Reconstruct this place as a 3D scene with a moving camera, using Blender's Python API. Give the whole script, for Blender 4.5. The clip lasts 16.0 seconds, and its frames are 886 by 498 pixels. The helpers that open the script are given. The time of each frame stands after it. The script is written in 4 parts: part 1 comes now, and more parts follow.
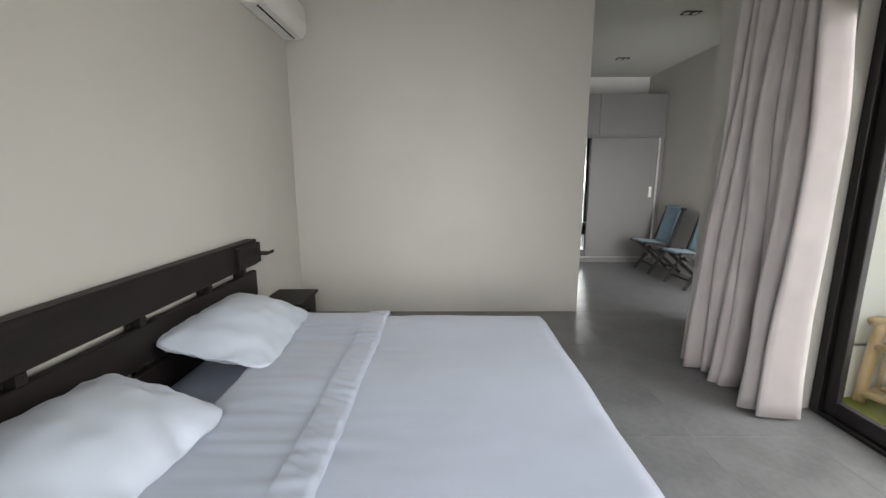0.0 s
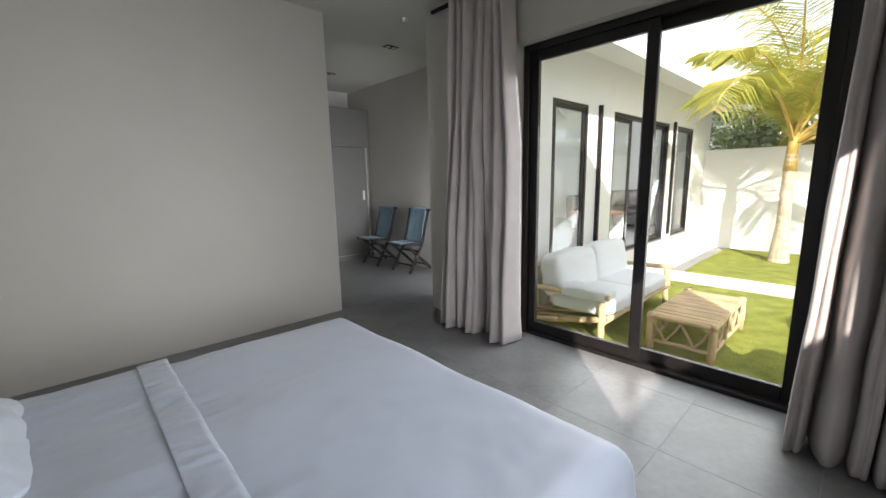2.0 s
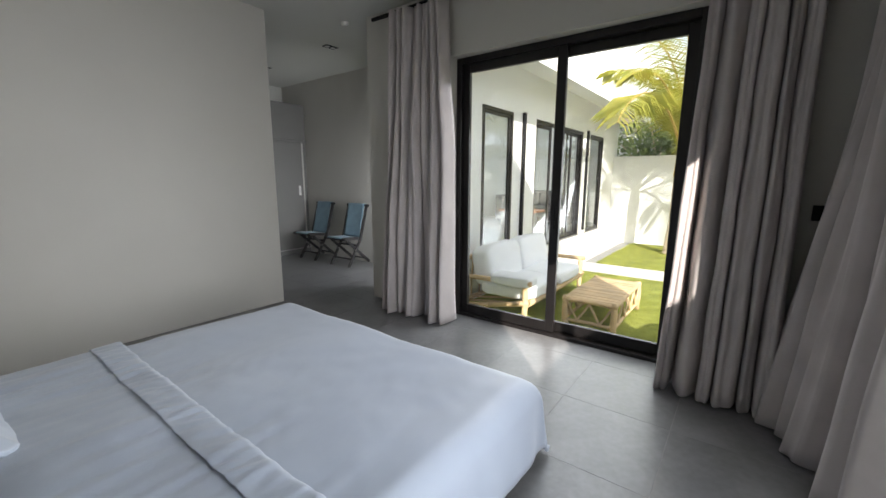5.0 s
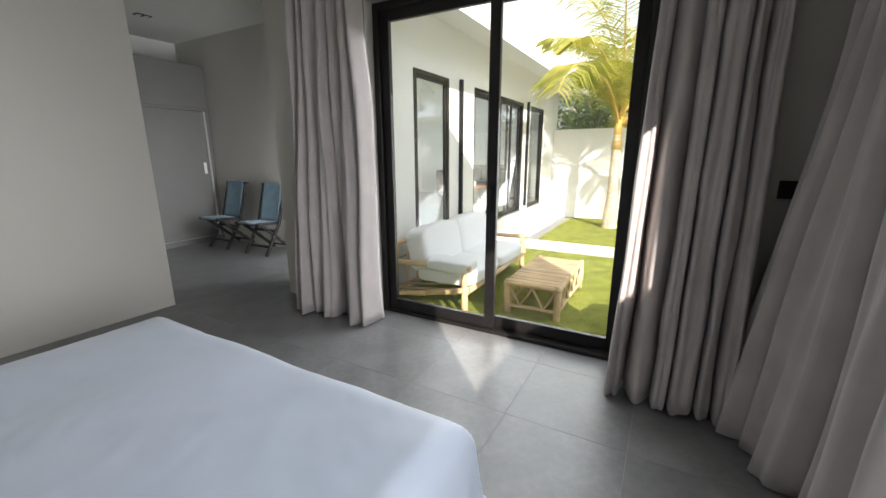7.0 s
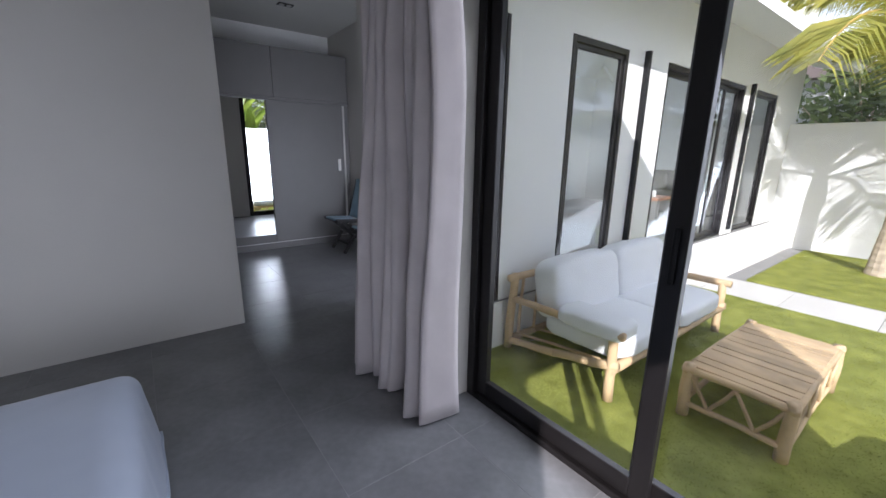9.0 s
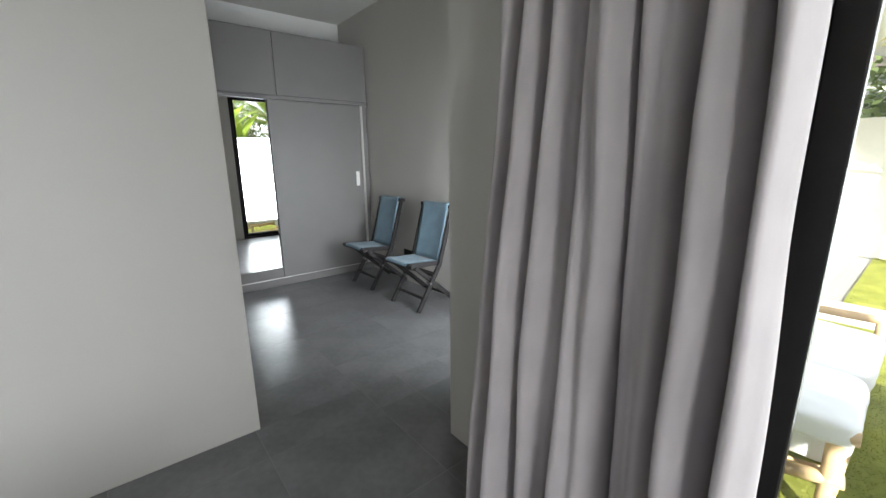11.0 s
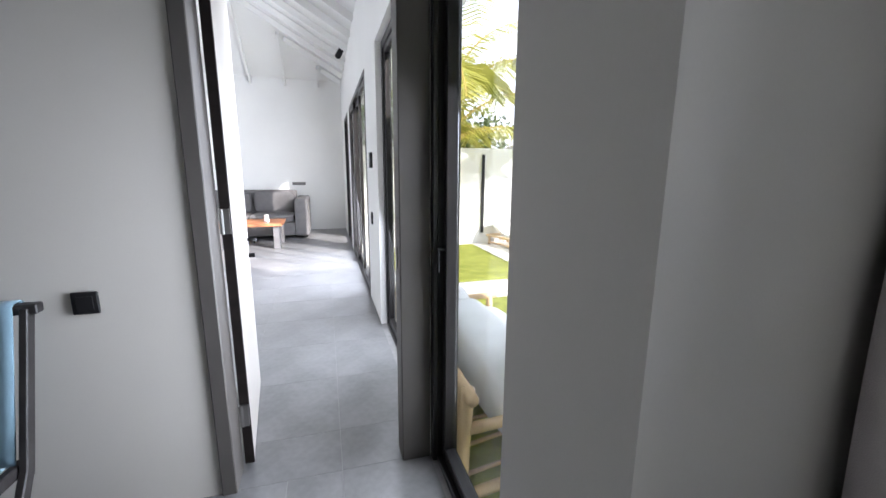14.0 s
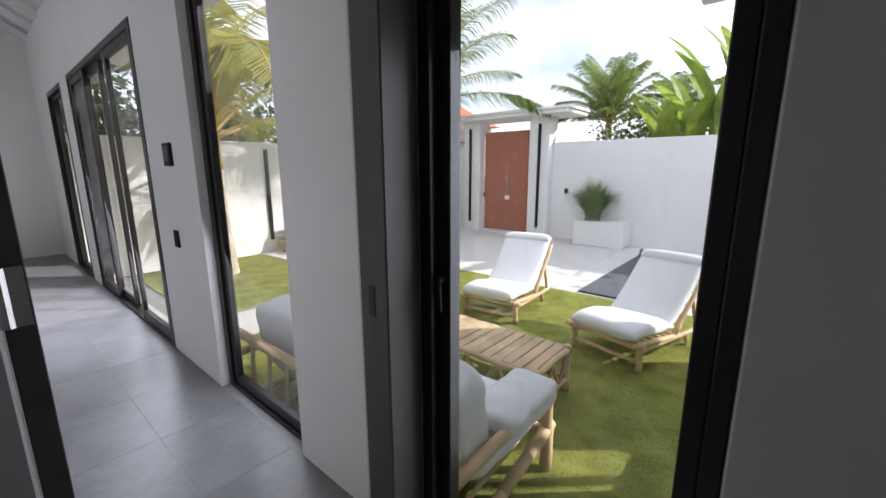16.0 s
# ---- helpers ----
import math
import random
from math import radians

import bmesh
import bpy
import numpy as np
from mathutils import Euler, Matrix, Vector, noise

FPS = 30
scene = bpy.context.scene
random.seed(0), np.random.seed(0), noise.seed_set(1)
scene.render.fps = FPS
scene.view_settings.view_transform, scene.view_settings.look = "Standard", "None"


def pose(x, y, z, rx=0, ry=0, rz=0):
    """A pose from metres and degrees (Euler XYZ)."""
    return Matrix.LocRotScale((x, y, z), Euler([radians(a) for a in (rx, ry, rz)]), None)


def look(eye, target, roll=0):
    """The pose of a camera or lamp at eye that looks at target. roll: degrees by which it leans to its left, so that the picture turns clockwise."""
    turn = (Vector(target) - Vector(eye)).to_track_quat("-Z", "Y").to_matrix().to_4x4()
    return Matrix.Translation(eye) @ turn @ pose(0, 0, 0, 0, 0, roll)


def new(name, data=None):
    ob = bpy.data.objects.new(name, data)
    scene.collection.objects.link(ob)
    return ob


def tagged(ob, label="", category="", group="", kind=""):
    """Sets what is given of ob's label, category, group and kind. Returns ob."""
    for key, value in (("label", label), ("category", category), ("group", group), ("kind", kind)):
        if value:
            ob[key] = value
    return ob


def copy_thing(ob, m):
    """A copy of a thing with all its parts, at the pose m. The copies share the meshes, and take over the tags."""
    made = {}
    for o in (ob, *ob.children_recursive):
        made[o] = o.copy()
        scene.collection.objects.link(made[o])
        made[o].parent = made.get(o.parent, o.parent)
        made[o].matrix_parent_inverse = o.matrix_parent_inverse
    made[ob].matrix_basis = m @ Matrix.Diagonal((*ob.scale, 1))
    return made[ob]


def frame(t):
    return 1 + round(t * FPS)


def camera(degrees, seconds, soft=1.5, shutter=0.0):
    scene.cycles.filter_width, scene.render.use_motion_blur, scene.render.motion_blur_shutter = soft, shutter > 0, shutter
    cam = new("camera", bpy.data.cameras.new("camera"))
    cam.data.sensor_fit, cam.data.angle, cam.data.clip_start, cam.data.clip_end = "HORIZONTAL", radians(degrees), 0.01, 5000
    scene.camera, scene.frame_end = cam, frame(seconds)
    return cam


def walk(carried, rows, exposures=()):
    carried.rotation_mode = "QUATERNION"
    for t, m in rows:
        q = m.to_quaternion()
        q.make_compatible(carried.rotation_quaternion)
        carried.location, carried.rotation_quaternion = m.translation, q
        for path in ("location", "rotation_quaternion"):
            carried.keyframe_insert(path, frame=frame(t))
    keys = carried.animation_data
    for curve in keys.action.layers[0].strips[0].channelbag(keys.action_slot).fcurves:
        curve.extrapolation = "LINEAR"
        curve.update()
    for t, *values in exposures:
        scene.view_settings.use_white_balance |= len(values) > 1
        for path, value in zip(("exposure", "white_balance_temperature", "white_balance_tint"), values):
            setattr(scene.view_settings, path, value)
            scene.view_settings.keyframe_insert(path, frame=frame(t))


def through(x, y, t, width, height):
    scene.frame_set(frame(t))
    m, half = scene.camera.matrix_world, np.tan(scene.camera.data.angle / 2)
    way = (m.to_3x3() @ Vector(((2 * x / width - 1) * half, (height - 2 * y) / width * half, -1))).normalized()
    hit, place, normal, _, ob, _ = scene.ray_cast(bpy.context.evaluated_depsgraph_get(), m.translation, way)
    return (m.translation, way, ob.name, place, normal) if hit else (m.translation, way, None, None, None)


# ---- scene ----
cam = camera(96.1, 16.0)
PATH = [
    (0, (0.525, 0.298, 1.41), (0.514, 2.266, 1.05), -0.1),
    (0.5, (0.338, 0.396, 1.409), (0.693, 2.33, 1.047), -0.7),
    (1, (0.142, 0.528, 1.424), (0.909, 2.34, 1.065), -0.7),
    (1.5, (-0.014, 0.519, 1.409), (1.112, 2.136, 1.067), -1.3),
    (2, (-0.175, 0.458, 1.405), (1.175, 1.893, 1.062), -1.2),
    (2.5, (-0.288, 0.36, 1.396), (1.152, 1.704, 1.05), -1.0),
    (3, (-0.404, 0.263, 1.395), (1.068, 1.571, 1.044), -0.7),
    (3.5, (-0.508, 0.223, 1.386), (0.994, 1.498, 1.04), -0.6),
    (6, (-0.395, 0.314, 1.387), (1.242, 1.394, 0.996), 0.6),
    (6.5, (-0.213, 0.358, 1.394), (1.464, 1.359, 0.964), 0.4),
    (7, (0.077, 0.427, 1.376), (1.773, 1.377, 0.906), -0.2),
    (7.5, (0.468, 0.466, 1.38), (2.091, 1.527, 0.889), -0.0),
    (8, (0.889, 0.526, 1.367), (2.32, 1.832, 0.873), 0.5),
    (8.5, (1.246, 0.709, 1.379), (2.422, 2.25, 0.887), 1.0),
    (11, (1.517, 2.277, 1.397), (2.739, 3.796, 0.948), -0.6),
    (11.5, (1.553, 2.58, 1.406), (2.903, 3.987, 0.957), -0.5),
    (12, (1.569, 2.907, 1.412), (3.068, 4.154, 0.967), -0.3),
    (12.5, (1.599, 3.252, 1.413), (3.282, 4.237, 0.97), -0.8),
    (13, (1.747, 3.65, 1.372), (3.618, 4.241, 0.985), -1.0),
    (13.5, (1.864, 3.991, 1.404), (3.828, 4.038, 1.029), -0.8),
    (14, (2.236, 4.099, 1.423), (4.120, 3.547, 1.040), 0.3),
    (14.5, (2.577, 4.338, 1.414), (4.197, 3.226, 1.044), -0.4),
    (15, (2.784, 4.351, 1.411), (4.256, 3.051, 1.033), -0.6),
    (15.5, (2.956, 4.417, 1.416), (4.284, 2.972, 1.031), -0.5),
    (16, (3.117, 4.541, 1.428), (4.389, 3.050, 1.032), -0.2),
]
EXPOSURES = [
    (0, 1.43, 6800, 14), (1.5, 1.18, 6650, 14), (3.5, 0.97, 6450, 15), (6, 1.12, 6550, 12), (7, 1.15, 6600, 13), (8.0, 0.82, 6150, 17), (8.7, 0.55, 5800, 21),
    (10.8, 1.58, 6300, 13), (12, 2.04, 6700, 11), (13, 2.45, 6900, 13), (13.6, 2.1, 6750, 13), (14, 1.7, 6000, 17), (14.5, 1.1, 6000, 18), (15, 0.72, 5950, 20), (16, 0.46, 6100, 21)]
walk(cam, [(t, look(eye, target, roll)) for t, eye, target, roll in PATH], EXPOSURES)

# ---- world, sun, exposure ----
SUN_AZ = Vector((0.734, 0.679, 0.0)).normalized()      # the way the light travels over the ground
SUN_EL = radians(29)
world = bpy.data.worlds.new("sky")
scene.world = world
world.use_nodes = True
wn, wl = world.node_tree.nodes, world.node_tree.links
wn.clear()
sky = wn.new("ShaderNodeTexSky")
sky.sky_type, sky.sun_disc = "NISHITA", False
sky.sun_elevation = SUN_EL
sky.sun_rotation = math.atan2(-SUN_AZ.x, -SUN_AZ.y)
sky.dust_density, sky.air_density = 2.0, 1.0
wcoord = wn.new("ShaderNodeTexCoord")
wmap = wn.new("ShaderNodeMapping")
wmap.inputs["Scale"].default_value = (1.0, 1.0, 2.6)
wnoise = wn.new("ShaderNodeTexNoise")
wnoise.inputs["Scale"].default_value, wnoise.inputs["Detail"].default_value = 2.3, 7
wramp = wn.new("ShaderNodeValToRGB")
wramp.color_ramp.elements[0].position, wramp.color_ramp.elements[1].position = 0.28, 0.60
wmix = wn.new("ShaderNodeMixRGB")
wmix.inputs[2].default_value = (8.4, 8.6, 9.0, 1)
wbg = wn.new("ShaderNodeBackground")
wbg.inputs["Strength"].default_value = 0.15
wout = wn.new("ShaderNodeOutputWorld")
wl.new(wcoord.outputs["Generated"], wmap.inputs["Vector"])
wl.new(wmap.outputs[0], wnoise.inputs["Vector"])
wl.new(wnoise.outputs["Fac"], wramp.inputs[0])
wl.new(wramp.outputs[0], wmix.inputs[0])
wl.new(sky.outputs[0], wmix.inputs[1])
wl.new(wmix.outputs[0], wbg.inputs[0])
wl.new(wbg.outputs[0], wout.inputs[0])
sun_data = bpy.data.lights.new("sun", "SUN")
sun_data.energy, sun_data.angle, sun_data.color = 4.6, radians(0.6), (1.0, 0.93, 0.82)
sun = new("sun", sun_data)
toward = Vector((SUN_AZ.x * math.cos(SUN_EL), SUN_AZ.y * math.cos(SUN_EL), -math.sin(SUN_EL)))
sun.matrix_world = look(-toward * 30, (0, 0, 0))


def window_light(name, at, target, width, height, watts, spread=170):
    """Daylight of the sky in a window's opening."""
    data = bpy.data.lights.new(name, "AREA")
    data.shape, data.size, data.size_y, data.energy = "RECTANGLE", width, height, watts
    data.color = (0.93, 0.97, 1.0)
    data.spread = radians(spread)
    ob = new(name, data)
    ob.matrix_world = look(at, target)
    return ob


window_light("skylight_south", (0.45, -0.62, 1.35), (0.65, 4.3, 0.40), 1.1, 2.0, 9.5, 84)
window_light("skylight_east", (3.02, 1.55, 1.25), (0.3, 1.8, -0.15), 1.8, 2.2, 13.5, 138)
window_light("skylight_dressing", (3.56, 3.45, 1.02), (3.3, 6.5, 0.7), 0.7, 1.5, 10.5, 112)
window_light("skylight_living", (8.1, 3.70, 1.3), (8.3, 7.0, 0.8), 2.5, 2.2, 82)
window_light("skylight_living_side", (5.32, 3.70, 1.3), (5.5, 6.5, 0.6), 0.85, 2.2, 14)


# ---- materials ----
def mat(name, colour, rough=0.5, metal=0.0, vary=0.08, scale=6.0, bump=0.1, grain=80.0, second=None, spec=0.5, stretch=None, sheen=0.0, per_piece=0.0):
    m = bpy.data.materials.new(name)
    m.use_nodes = True
    n, l = m.node_tree.nodes, m.node_tree.links
    p = n["Principled BSDF"]
    p.inputs["Roughness"].default_value, p.inputs["Metallic"].default_value = rough, metal
    p.inputs["Specular IOR Level"].default_value = spec
    p.inputs["Sheen Weight"].default_value = sheen
    co = n.new("ShaderNodeTexCoord")
    mp = n.new("ShaderNodeMapping")
    if stretch:
        mp.inputs["Scale"].default_value = stretch
    l.new(co.outputs["Object"], mp.inputs["Vector"])
    a = n.new("ShaderNodeTexNoise")
    a.inputs["Scale"].default_value, a.inputs["Detail"].default_value = scale, 6
    b = n.new("ShaderNodeTexNoise")
    b.inputs["Scale"].default_value, b.inputs["Detail"].default_value = grain, 4
    l.new(mp.outputs[0], a.inputs["Vector"])
    l.new(mp.outputs[0], b.inputs["Vector"])
    add = n.new("ShaderNodeMath")
    add.operation = "MULTIPLY_ADD"
    add.inputs[1].default_value = 0.35
    l.new(b.outputs["Fac"], add.inputs[0])
    l.new(a.outputs["Fac"], add.inputs[2])
    ramp = n.new("ShaderNodeMapRange")
    ramp.inputs["From Min"].default_value, ramp.inputs["From Max"].default_value = 0.45, 0.9
    l.new(add.outputs[0], ramp.inputs["Value"])
    mix = n.new("ShaderNodeMixRGB")
    lo = [c * (1 - vary) for c in colour]
    hi = second or [min(1, c * (1 + vary)) for c in colour]
    mix.inputs[1].default_value, mix.inputs[2].default_value = (*lo, 1), (*hi, 1)
    l.new(ramp.outputs[0], mix.inputs[0])
    last = mix.outputs[0]
    if per_piece:
        info = n.new("ShaderNodeObjectInfo")
        span = n.new("ShaderNodeMapRange")
        span.inputs["To Min"].default_value, span.inputs["To Max"].default_value = 1 - per_piece, 1 + per_piece
        l.new(info.outputs["Random"], span.inputs["Value"])
        hsv = n.new("ShaderNodeHueSaturation")
        l.new(span.outputs[0], hsv.inputs["Value"])
        l.new(last, hsv.inputs["Color"])
        last = hsv.outputs[0]
    l.new(last, p.inputs["Base Color"])
    rr = n.new("ShaderNodeMapRange")
    rr.inputs["To Min"].default_value, rr.inputs["To Max"].default_value = max(0, rough - 0.08), min(1, rough + 0.08)
    l.new(a.outputs["Fac"], rr.inputs["Value"])
    l.new(rr.outputs[0], p.inputs["Roughness"])
    if bump:
        bm_ = n.new("ShaderNodeBump")
        bm_.inputs["Strength"].default_value, bm_.inputs["Distance"].default_value = bump, 0.004
        l.new(b.outputs["Fac"], bm_.inputs["Height"])
        l.new(bm_.outputs[0], p.inputs["Normal"])
    return m


def let_through(m, amount):
    """Lets part of the light through a thin material, such as cloth."""
    n, l = m.node_tree.nodes, m.node_tree.links
    p, out = n["Principled BSDF"], n["Material Output"]
    tr, mix = n.new("ShaderNodeBsdfTranslucent"), n.new("ShaderNodeMixShader")
    mix.inputs[0].default_value = amount
    l.new(p.inputs["Base Color"].links[0].from_socket, tr.inputs["Color"])
    l.new(p.outputs[0], mix.inputs[1])
    l.new(tr.outputs[0], mix.inputs[2])
    l.new(mix.outputs[0], out.inputs["Surface"])
    return m


def leaf_mat(name, colour, second, through, rough=0.5, scale=3.0):
    """A leaf that lets part of the light through."""
    m = mat(name, colour, rough, vary=0.3, scale=scale, bump=0.05, second=second)
    return let_through(m, through)


def glass_mat(name, tint=(0.96, 0.98, 0.97)):
    m = bpy.data.materials.new(name)
    m.use_nodes = True
    n, l = m.node_tree.nodes, m.node_tree.links
    n.clear()
    out, mix = n.new("ShaderNodeOutputMaterial"), n.new("ShaderNodeMixShader")
    clear, gloss, fr = n.new("ShaderNodeBsdfTransparent"), n.new("ShaderNodeBsdfGlossy"), n.new("ShaderNodeLayerWeight")
    rise, span = n.new("ShaderNodeMath"), n.new("ShaderNodeMath")
    rise.operation, rise.inputs[1].default_value = "POWER", 2.6
    span.operation, span.inputs[1].default_value, span.inputs[2].default_value = "MULTIPLY_ADD", 0.32, 0.035
    clear.inputs[0].default_value = (*tint, 1)
    gloss.inputs["Roughness"].default_value = 0.0
    fr.inputs["Blend"].default_value = 0.5
    l.new(fr.outputs["Facing"], rise.inputs[0])
    l.new(rise.outputs[0], span.inputs[0])
    l.new(span.outputs[0], mix.inputs[0])
    l.new(clear.outputs[0], mix.inputs[1])
    l.new(gloss.outputs[0], mix.inputs[2])
    l.new(mix.outputs[0], out.inputs[0])
    return m


M_WALL = mat("wall_paint", (0.585, 0.565, 0.52), 0.6, vary=0.03, scale=1.5, bump=0.06, grain=160)
M_WHITE = mat("white_paint", (0.80, 0.80, 0.78), 0.7, vary=0.03, scale=1.2, bump=0.08, grain=120)
M_RENDER = mat("white_render", (0.78, 0.78, 0.77), 0.85, vary=0.05, scale=0.7, bump=0.25, grain=90)
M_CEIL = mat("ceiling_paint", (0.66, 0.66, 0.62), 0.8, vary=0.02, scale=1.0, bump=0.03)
M_TILE = mat("floor_tile", (0.175, 0.175, 0.178), 0.30, vary=0.22, scale=3.2, bump=0.03, grain=26, per_piece=0.05)
M_GROUT = mat("grout", (0.29, 0.285, 0.28), 0.9, vary=0.15, scale=12)
M_BLACK = mat("black_aluminium", (0.016, 0.014, 0.014), 0.38, 0.2, vary=0.15, scale=10, bump=0.02)
M_PLASTIC = mat("black_plastic", (0.012, 0.012, 0.013), 0.6, vary=0.1, bump=0, spec=0.25)
M_GLASS = glass_mat("glass")
M_CURTAIN = let_through(mat("curtain_cloth", (0.56, 0.51, 0.50), 0.9, vary=0.09, scale=5, bump=0.35, grain=420, sheen=0.2), 0.10)
M_DUVET = mat("duvet_satin", (0.40, 0.45, 0.54), 0.42, vary=0.04, scale=3, bump=0.12, grain=350, sheen=0.35)
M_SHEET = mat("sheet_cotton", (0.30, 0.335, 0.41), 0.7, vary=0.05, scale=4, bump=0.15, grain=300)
M_PILLOW = mat("pillow_satin", (0.54, 0.60, 0.69), 0.42, vary=0.04, scale=4, bump=0.12, grain=300, sheen=0.3)
M_DARKWOOD = mat("black_stained_wood", (0.014, 0.011, 0.010), 0.5, vary=0.3, scale=3, bump=0.15, grain=40, stretch=(12, 1, 12), spec=0.25)
M_WARD = mat("grey_laminate", (0.165, 0.16, 0.155), 0.5, vary=0.04, scale=4, bump=0.05, grain=120)
M_TRIM = mat("pale_aluminium", (0.62, 0.61, 0.58), 0.35, 0.6, vary=0.05)
M_JAMB = mat("dark_grey_paint", (0.085, 0.078, 0.072), 0.5, vary=0.06, scale=5, bump=0.05)
M_STEEL = mat("steel", (0.30, 0.295, 0.285), 0.35, 1.0, vary=0.05, bump=0)
M_MIRROR = mat("mirror", (0.88, 0.89, 0.89), 0.0, 1.0, vary=0.0, bump=0)
M_MIRROR.node_tree.links.remove(M_MIRROR.node_tree.nodes["Principled BSDF"].inputs["Roughness"].links[0])
M_CANVAS = mat("blue_canvas", (0.17, 0.275, 0.34), 0.85, vary=0.12, scale=9, bump=0.3, grain=300, sheen=0.2)
M_CHAIRWOOD = mat("dark_teak", (0.019, 0.017, 0.017), 0.5, vary=0.35, scale=8, bump=0.2, grain=60)
M_TEAK = mat("pale_teak", (0.60, 0.43, 0.25), 0.6, vary=0.22, scale=5, bump=0.25, grain=50, per_piece=0.12)
M_CUSHION = mat("white_cushion", (0.82, 0.83, 0.84), 0.9, vary=0.04, scale=6, bump=0.25, grain=280)
M_GRASS = leaf_mat("turf", (0.36, 0.41, 0.065), (0.48, 0.50, 0.11), 0.4, 0.85, 5.0)
M_PAVE = mat("pale_paving", (0.62, 0.60, 0.57), 0.8, vary=0.08, scale=2, bump=0.15, per_piece=0.04)
M_EARTH = mat("earth", (0.16, 0.14, 0.10), 0.95, vary=0.3, scale=0.5, bump=0.4)
M_GATE = mat("red_brown_wood", (0.34, 0.095, 0.035), 0.5, vary=0.18, scale=2, bump=0.2, grain=40, stretch=(14, 14, 1))
M_TRUNK = mat("palm_trunk", (0.50, 0.41, 0.31), 0.9, vary=0.3, scale=7, bump=0.6, grain=60)
M_FROND = leaf_mat("palm_leaf", (0.30, 0.36, 0.05), (0.56, 0.50, 0.09), 0.55)
M_FRONDGREEN = leaf_mat("green_palm_leaf", (0.13, 0.24, 0.05), (0.30, 0.38, 0.10), 0.45)
M_FRONDSTEM = mat("frond_stem", (0.45, 0.30, 0.07), 0.6, vary=0.2, scale=6)
M_BLADE = leaf_mat("grass_blade", (0.13, 0.21, 0.06), (0.25, 0.33, 0.12), 0.35)
M_DOORPAINT = mat("door_paint", (0.55, 0.52, 0.48), 0.5, vary=0.03, scale=2, bump=0.05)
M_LEAF = leaf_mat("dark_leaf", (0.07, 0.11, 0.03), (0.15, 0.20, 0.05), 0.35)
M_BANANA = leaf_mat("banana_leaf", (0.24, 0.38, 0.06), (0.42, 0.52, 0.09), 0.5, 0.5, 2.0)
M_SOFAGREY = mat("grey_upholstery", (0.13, 0.125, 0.125), 0.9, vary=0.12, scale=8, bump=0.3, grain=200)
M_REDWOOD = mat("orange_brown_wood", (0.36, 0.14, 0.06), 0.45, vary=0.2, scale=5, bump=0.1)
M_ROOF = mat("dark_roof_tile", (0.10, 0.075, 0.065), 0.85, vary=0.25, scale=5, bump=0.6, grain=18)
M_REDROOF = mat("orange_roof_tile", (0.42, 0.13, 0.06), 0.8, vary=0.2, scale=5, bump=0.4)
M_MAT = mat("grey_mat", (0.10, 0.105, 0.115), 0.85, vary=0.12, scale=9, bump=0.3)
M_ACWHITE = mat("white_plastic", (0.80, 0.79, 0.76), 0.35, vary=0.02, bump=0)


# ---- mesh helpers ----
def to_mesh(name, bm, material, smooth=False):
    me = bpy.data.meshes.new(name)
    bm.normal_update()
    bm.to_mesh(me)
    bm.free()
    me.materials.append(material)
    if smooth:
        me.polygons.foreach_set("use_smooth", [True] * len(me.polygons))
    return me


def part(name, bm, material, parent=None, label="", smooth=False):
    ob = new(name, to_mesh(name, bm, material, smooth))
    if parent is not None:
        ob.parent = parent
    if label:
        ob["label"] = label
    return ob


def thing(name, label, category, at=(0, 0, 0), group="", kind="", turn=0):
    ob = new(name)
    ob.empty_display_size = 0.1
    ob.location = at
    ob.rotation_euler.z = radians(turn)
    return tagged(ob, label, category, group, kind)


def box(x0, x1, y0, y1, z0, z1, bevel=0.0, bm=None, seg=1):
    own = bm is None
    bm = bm or bmesh.new()
    geo = bmesh.ops.create_cube(bm, size=1.0)["verts"]
    for v in geo:
        v.co = Vector((x0 + (v.co.x + 0.5) * (x1 - x0), y0 + (v.co.y + 0.5) * (y1 - y0), z0 + (v.co.z + 0.5) * (z1 - z0)))
    if bevel:
        edges = list({e for v in geo for e in v.link_edges})
        bmesh.ops.bevel(bm, geom=edges, offset=bevel, segments=seg, profile=0.5, affect="EDGES")
    return bm


def rod(a, b, r0, r1=None, sides=10, bm=None, wobble=0.0):
    """A round bar from a to b, slightly tapered or bent."""
    bm = bm or bmesh.new()
    a, b = Vector(a), Vector(b)
    r1 = r0 if r1 is None else r1
    d = (b - a).normalized()
    u = d.orthogonal().normalized()
    w = d.cross(u)
    steps = 5 if wobble else 1
    rings = []
    for i in range(steps + 1):
        f = i / steps
        c = a.lerp(b, f) + (u * math.sin(f * 5.1 + a.x * 7) + w * math.cos(f * 4.3 + a.y * 5)) * wobble * math.sin(math.pi * f)
        r = r0 + (r1 - r0) * f
        rings.append([bm.verts.new(c + (u * math.cos(2 * math.pi * k / sides) + w * math.sin(2 * math.pi * k / sides)) * r) for k in range(sides)])
    for p, q in zip(rings, rings[1:]):
        for k in range(sides):
            bm.faces.new((p[k], p[(k + 1) % sides], q[(k + 1) % sides], q[k]))
    bm.faces.new(rings[0][::-1])
    bm.faces.new(rings[-1])
    return bm


